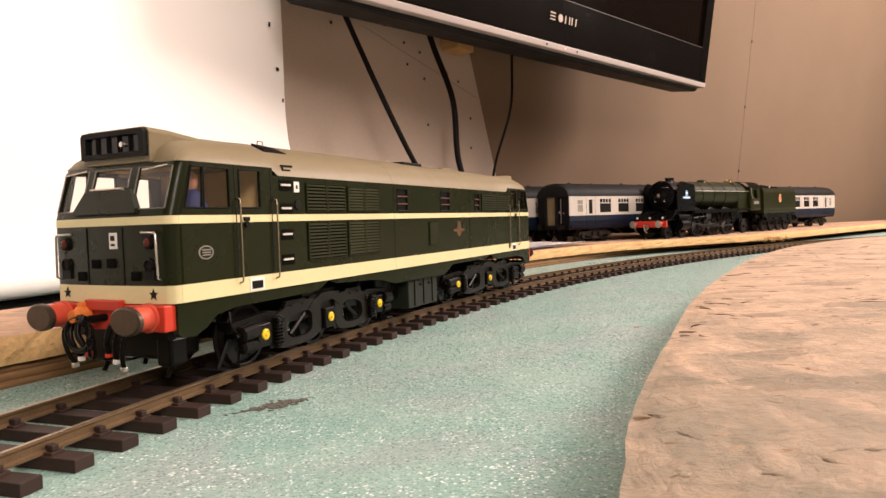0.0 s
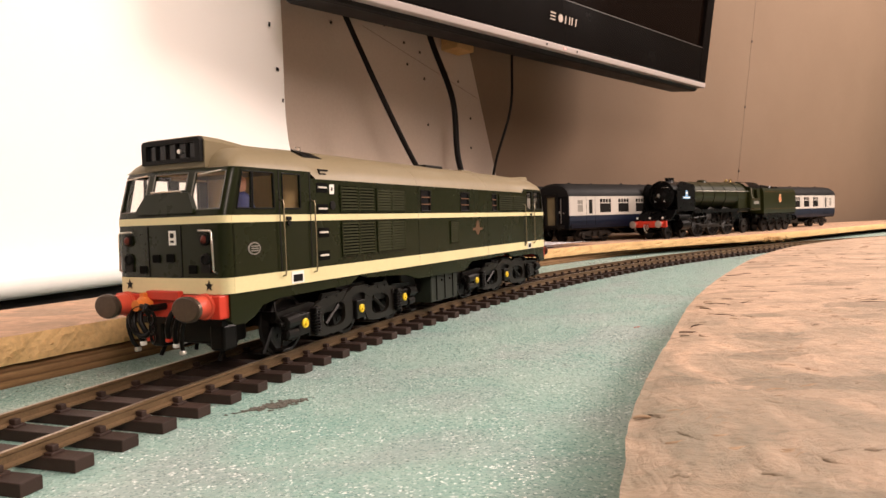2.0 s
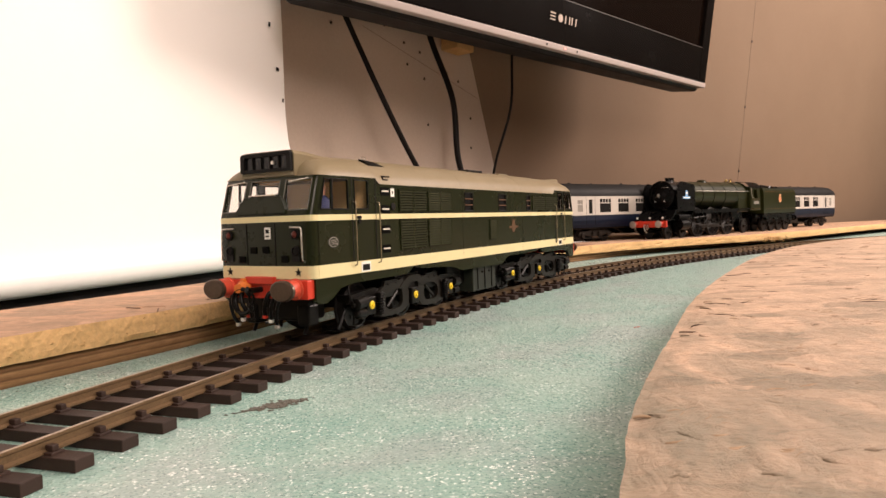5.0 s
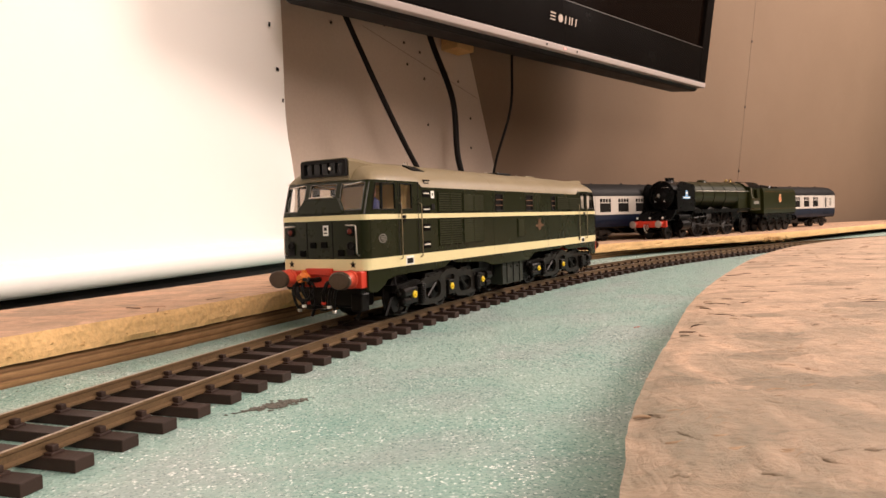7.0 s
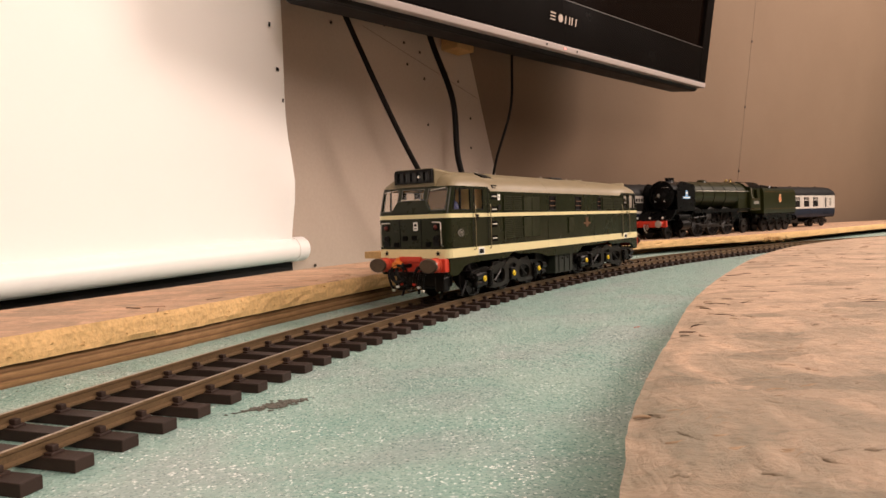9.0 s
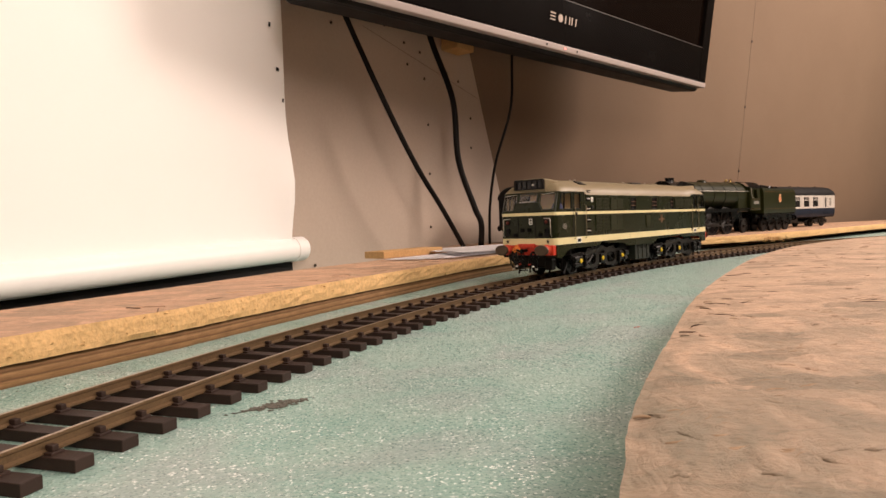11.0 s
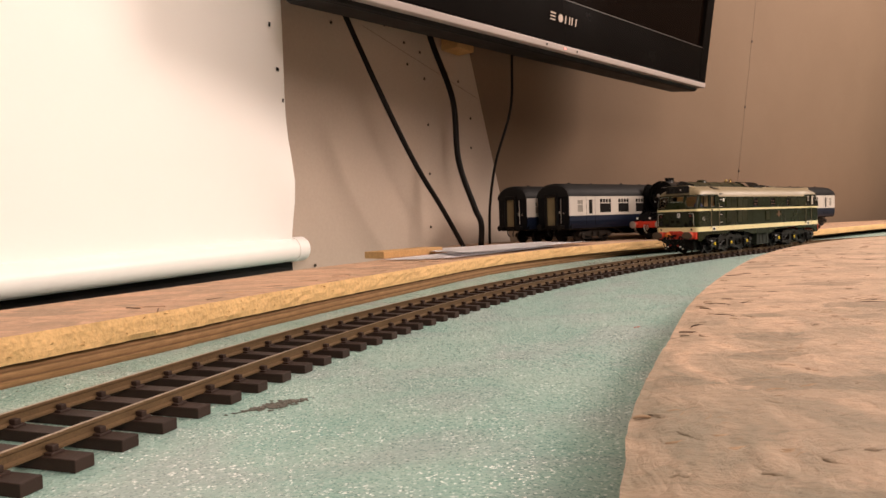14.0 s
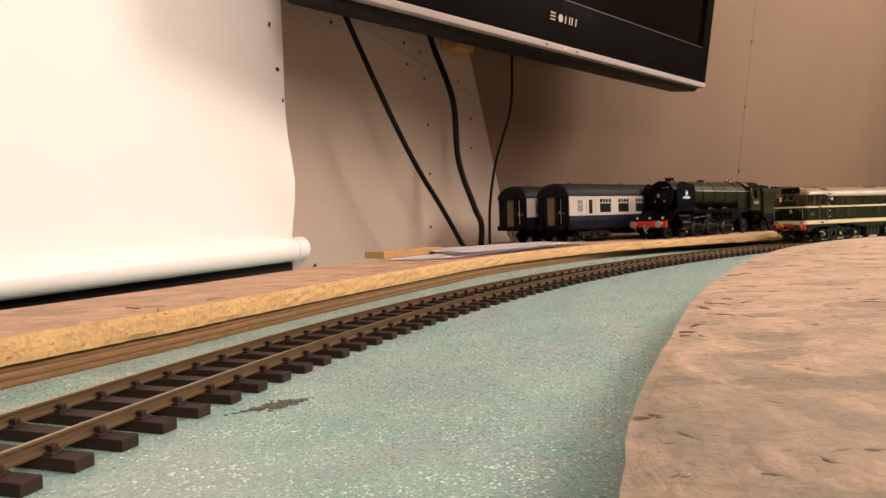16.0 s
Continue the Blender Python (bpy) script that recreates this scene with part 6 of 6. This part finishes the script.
# small ink marks along the cloth's edge
for tx, tz, w, h in ((-0.252, 0.298, 0.0016, 0.0026), (-0.2425, 0.232, 0.0022, 0.0020), (-0.2365, 0.186, 0.0012, 0.0022), (-0.2305, 0.070, 0.0012, 0.0036), (-0.2300, 0.052, 0.0010, 0.0030), (-0.2290, 0.040, 0.0013, 0.0022)):
    d = Vector((tx, 1, tz))
    o = Vector((0, 0, 0.0626))
    q = o + d * ((sr - o).dot(side_n) / d.dot(side_n)) + side_n * 0.006
    bm = bmesh.new()
    box(bm, -w, w, -0.0002, 0.0002, -h, h, 0, 0, Matrix.Translation(q) @ Euler((0, 0.2, math.atan2(sd.y, sd.x))).to_matrix().to_4x4())
    part("ink_mark", bm, TV_GREY, scr, "small dark ink mark")

# added black strip in place of the shaded gap below the screen
bm = bmesh.new()
p = far_l + side_n * -0.012
wall_q = sd.to_track_quat("X", "Z").to_matrix().to_4x4()
box(bm, 0, L + 0.012, -0.004, 0.004, -0.20, 0.020, 0, 0, Matrix.Translation((p.x, p.y, 0)) @ Euler((0, 0, math.atan2(sd.y, sd.x))).to_matrix().to_4x4())
tagged(part("trim_dark_batten", bm, GAP_SHADE), "black strip standing in for the shaded gap below the white screen", "batten", kind="structure")

# ---- cables from the television to the boards ----
CABLE = plain("black_cable_rubber", (0.008, 0.006, 0.005), 0.5, 0, 500, 0.1, 40, 0.2, 0, shine=0.1)


def cable(pts, r, label):
    bm = bmesh.new()
    tube(bm, spline(pts, 8), r, 8)
    tagged(part("power_cable", bm, CABLE, None, "", True), label, "cable", "cables behind the television")


def ray_at(x, y, d):
    """A place d metres ahead of the eye, by tangents across and up."""
    return (x * d, d, 0.0626 + y * d)


cable([ray_at(-0.165, 0.39, 0.86), ray_at(-0.130, 0.300, 0.86), ray_at(-0.087, 0.196, 0.88), ray_at(-0.039, 0.090, 0.92), ray_at(0.000, 0.020, 0.96), ray_at(0.032, -0.0415, 1.0)], 0.0036, "black power cable sagging to the board")
cable([ray_at(-0.03, 0.36, 1.04), ray_at(-0.008, 0.270, 1.04), ray_at(0.0215, 0.180, 1.04), ray_at(0.0275, 0.090, 1.04), ray_at(0.049, 0.020, 1.04), ray_at(0.0585, -0.005, 1.04), ray_at(0.0575, -0.0385, 1.04)], 0.0046, "thick black cable hanging to the board")
cable([ray_at(0.116, 0.33, 1.09), ray_at(0.1115, 0.240, 1.09), ray_at(0.1075, 0.165, 1.09), ray_at(0.083, 0.085, 1.09), ray_at(0.0725, 0.02, 1.09), ray_at(0.0705, -0.0365, 1.09)], 0.0022, "thin black cable hanging to the board")

# ---- clutter on the board and on the walls ----
PAPER = plain("white_paper", (0.84, 0.82, 0.83), 0.8, 0, 600, 0.03, 20, 0.04, 0)
PINE = plain("raw_pine", (0.52, 0.31, 0.13), 0.7, 0, 300, 0.25, 40, 0.25, 0.0002)
SCREW = plain("dark_screw_head", (0.05, 0.035, 0.025), 0.5, 0.4, 900, 0.1, 90, 0.2, 0)
PENCIL = plain("pencil_graphite", (0.26, 0.20, 0.16), 0.7, 0, 900, 0.2, 60, 0.2, 0)
STAIN = plain("grey_brown_dust", (0.13, 0.12, 0.10), 0.9, 0, 700, 0.4, 200, 0.3, 0.0003)


def sheet_of_paper(corners, lift, curl, label):
    """A slightly curled sheet between four corners on the board."""
    bm = bmesh.new()
    n = 14
    g = []
    for i in range(n + 1):
        row = []
        for j in range(n + 1):
            u, w = i / n, j / n
            x = (1 - u) * ((1 - w) * corners[0][0] + w * corners[3][0]) + u * ((1 - w) * corners[1][0] + w * corners[2][0])
            y = (1 - u) * ((1 - w) * corners[0][1] + w * corners[3][1]) + u * ((1 - w) * corners[1][1] + w * corners[2][1])
            row.append(bm.verts.new((x, y, BOARD_Z + lift + curl * (abs(2 * u - 1) ** 3) * (0.4 + 0.6 * w))))
        g.append(row)
    for a, b in zip(g, g[1:]):
        for j in range(n):
            bm.faces.new((a[j], a[j + 1], b[j + 1], b[j]))
    bmesh.ops.solidify(bm, geom=bm.faces[:], thickness=0.0005)
    tagged(part("paper_sheet", bm, PAPER, None, "", True), label, "paper", "papers on the board")


sheet_of_paper([(-0.066, 0.716), (0.006, 0.700), (0.180, 0.928), (0.105, 0.945)], 0.0012, 0.0016, "sheet of white paper lying on the strand board")
sheet_of_paper([(-0.034, 0.880), (0.022, 0.735), (0.234, 0.984), (0.148, 1.006)], 0.0040, 0.0012, "upper sheet of white paper on the strand board")

bm = bmesh.new()
box(bm, 0, 0.115, 0, 0.03, 0, 0.0080, 0.0006)
wb = part("wood_offcut", bm, PINE)
wb.matrix_basis = pose(-0.068, 0.764, BOARD_Z, 0, 0, 54)
tagged(wb, "small raw pine offcut behind the papers", "wood block")


def wall_point(x, y, panel):
    """Where the ray with those tangents meets a wall, a little in front of it."""
    d = Vector((x, 1, y))
    o = Vector((0, 0, 0.0626))
    if panel:
        n = Vector((PANEL_U.y, -PANEL_U.x, 0))
        k = (PANEL_AT - o).dot(n) / d.dot(n)
    else:
        n = WALL_N - Vector((0, 0, LEAN))
        k = (WALL_N * -0.95 - o).dot(n) / d.dot(n)
    return o + d * k + n.normalized() * 0.0006, n.normalized()


for x, y, panel, r in ((0.4674, 0.2508, 0, 0.0036), (0.4561, 0.1547, 0, 0.0036), (0.4455, 0.0602, 0, 0.0036),                        (-0.1555, 0.2989, 1, 0.0022), (-0.077, 0.2923, 1, 0.0022), (-0.0487, 0.2657, 1, 0.0022), (-0.0257, 0.2509, 1, 0.0022), (-0.0447, 0.2341, 1, 0.0022), (-0.0203, 0.2117, 1, 0.0022), (0.0135, 0.2189, 1, 0.0022), (0.0299, 0.2059, 1, 0.0022), (0.0185, 0.1921, 1, 0.0022), (-0.0167, 0.144, 1, 0.0022), (-0.0166, 0.071, 1, 0.0022), (-0.0176, -0.0084, 1, 0.0022), (0.0462, 0.1076, 1, 0.0022), (0.0467, 0.1512, 1, 0.0022), (-0.1935, -0.0604, 1, 0.0022)):
    p, n = wall_point(x, y, panel)
    bm = bmesh.new()
    rod(bm, p, p + n * 0.0008, r, 10)
    tagged(part("wall_screw", bm, SCREW), "dark screw head in the plasterboard", "screw", "screws in the walls")
bm = bmesh.new()
pts = [wall_point(-0.1097 + i * 0.01682, 0.2933 - i * 0.01133, 1)[0] for i in range(11)]
tube(bm, pts, 0.0004, 4)
tagged(part("trim_pencil_line", bm, PENCIL), "faint pencil line on the plasterboard", "pencil line", kind="structure")
bm = bmesh.new()
pts = [wall_point(0.485 - i * 0.00187, 0.40 - i * 0.016, 0)[0] for i in range(24)]
tube(bm, pts, 0.0003, 4)
tagged(part("trim_wall_joint", bm, PENCIL), "faint upright joint in the plasterboard wall", "joint", kind="structure")
# timber peeping out behind the television
p, n = wall_point(0.0175, 0.262, 1)
bm = bmesh.new()
box(bm, -0.024, 0.024, -0.016, 0.016, -0.016, 0.06, 0.001)
tb = part("wood_batten", bm, PINE)
tb.matrix_basis = pose(p.x + n.x * 0.018, p.y + n.y * 0.018, p.z, 0, 0, 54)
tagged(tb, "end of a pine batten fixed to the wall", "batten")

# dust smear and specks on the foam
bm = bmesh.new()
cx, cy = -0.0600, 0.2312
for i in range(260):
    t = rng.gauss(0, 0.42)
    w = rng.gauss(0, 0.0022) * (1.1 - min(1, abs(t)))
    x = cx + t * 0.0120 - w * 0.4
    y = cy + t * 0.0092 + w
    r = rng.uniform(0.00015, 0.0005)
    box(bm, -r * 1.8, r * 1.8, -r, r, 0, r * 0.5, 0, 0, pose(x, y, 0.0001, 0, 0, rng.uniform(0, 180)))
tagged(part("dust_smear", bm, STAIN), "grey-brown dust smear on the foam", "dust", kind="stuff")
bm = bmesh.new()
for x, y, s in ((0.107, 0.3677, 0.0007), (0.1045, 0.366, 0.0005)):
    box(bm, -s, s, -s * 0.6, s * 0.6, 0, s * 0.6, 0, 0, pose(x, y, 0.0002, 0, 0, 30))
tagged(part("red_crumb", bm, RED), "small red crumb on the foam", "crumb")
# torn wood fibres at the board's cut edge
bm = bmesh.new()
for i in range(46):
    a = rng.uniform(0, 6.28)
    l = rng.uniform(0.004, 0.012)
    x, y = 0.588 + rng.gauss(0, 0.012), 1.178 + rng.gauss(0, 0.008)
    tube(bm, [(x, y, 0.010), (x + math.cos(a) * l * 0.5, y + math.sin(a) * l * 0.5, 0.013 + rng.uniform(0, 0.004)), (x + math.cos(a) * l, y + math.sin(a) * l, 0.011 + rng.uniform(-0.004, 0.003))], 0.0006, 4)
tagged(part("wood_splinters", bm, PINE), "tuft of torn wood splinters at the board edge", "splinters", kind="stuff")
bm = bmesh.new()
edge_pts = spline([(x, y, 0) for x, y in front_left], 26)
for i in range(90):
    k = rng.randrange(60, len(edge_pts) - 60)
    p = edge_pts[k]
    d = (edge_pts[k + 1] - edge_pts[k - 1]).normalized()
    o = Vector((d.y, -d.x, 0))
    z = rng.uniform(PLY_Z + 0.001, BOARD_Z - 0.0005)
    q = p + o * 0.0012 + d * rng.uniform(-0.004, 0.004)
    l = rng.uniform(0.001, 0.0045)
    e = q + d * rng.uniform(-l, l) + o * rng.uniform(0.0004, 0.0022)
    tube(bm, [(q.x, q.y, z), (e.x, e.y, z + rng.uniform(-0.0012, 0.0008))], rng.uniform(0.0002, 0.0005), 4)
tagged(part("edge_splinters", bm, OSB_EDGE), "short splinters along the sawn board edge", "splinters", kind="stuff")
# flakes standing slightly proud on the strand boards
for nm, x0, x1, y0, y1, cnt, keep in (("board_right", 0.05, 0.75, 0.22, 0.95, 90, lambda x, y: y < 0.05 + 1.62 * x ** 0.86 - 0.02 and x > 0.05), ("board_left", -0.2, 0.0, 0.3, 0.75, 30, lambda x, y: 0.02 < (x + 0.205) - (y - 0.36) * 0.47 < 0.07)):
    bm = bmesh.new()
    made = 0
    for i in range(4000):
        x, y = rng.uniform(x0, x1), rng.uniform(y0, y1)
        if not keep(x, y) or made >= cnt:
            continue
        made += 1
        l, w = rng.uniform(0.003, 0.009), rng.uniform(0.00012, 0.0004)
        m = pose(x, y, BOARD_Z - 0.0001, rng.uniform(-3, 3), rng.uniform(-2, 2), rng.uniform(0, 180))
        box(bm, -l, l, -w, w, 0, rng.uniform(0.0002, 0.0005), 0, rng.choice((0, 0, 0, 1, 2)), m)
    tagged(part("wood_flakes", bm, [OSB_TOP, OSB_EDGE, PLY]), "loose wood flakes standing proud of the strand board", "wood flakes", kind="stuff")


# ---- how the diesel runs ----
RUN = [(0, -0.0839), (0.4, -0.0838), (0.7, -0.0812), (1, -0.0751), (1.5, -0.0654), (2, -0.0551), (2.5, -0.0450), (3, -0.0351), (3.5, -0.0247), (4, -0.0146),
       (5.25, 0.0116), (6.5, 0.0399), (7, 0.0555), (7.5, 0.0744), (8, 0.0973), (8.5, 0.124), (9, 0.1567), (10.25, 0.266), (11.5, 0.3991),
       (12, 0.4555), (12.5, 0.5124), (13, 0.5685), (13.5, 0.6275), (14, 0.6945), (14.5, 0.7681), (15, 0.850), (15.5, 0.941), (16, 1.0414)]


def loco_pose(s):
    ax, ay, _ = on_track(s - 0.1)
    bx, by, _ = on_track(s + 0.1)
    return pose((ax + bx) / 2, (ay + by) / 2, RAIL_Z, 0, 0, math.degrees(math.atan2(ay - by, ax - bx)))


def motions():
    walk(diesel, [(t, loco_pose(s)) for t, s in RUN])
    times, ways = [t for t, _ in RUN], [s for _, s in RUN]
    for bogie, at in bogies:
        rows = []
        for t, s in RUN:
            body = loco_pose(s).to_euler().z
            a = on_track(s - at)[2] + math.pi
            turn = (a - body + math.pi) % (2 * math.pi) - math.pi
            rows.append((t, pose(at, 0, 0, 0, 0, math.degrees(turn))))
        walk(bogie, rows)
    fine = np.arange(0, 16.01, 1 / 30)
    way = np.interp(fine, times, ways)
    for wheelset, at, radius in wheelsets:
        rows, last = [(0, pose(at, 0, radius))], way[0]
        for t, s in zip(fine, way):
            if abs(s - last) / radius > 1.05 or (t > 15.99 and rows[-1][0] < 15.9):
                rows.append((float(t), pose(at, 0, radius, 0, -math.degrees((s - way[0]) / radius), 0)))
                last = s
        if rows[-1][0] < 16:
            rows.append((16, pose(at, 0, radius, 0, -math.degrees((way[-1] - way[0]) / radius), 0)))
        walk(wheelset, rows)


motions()
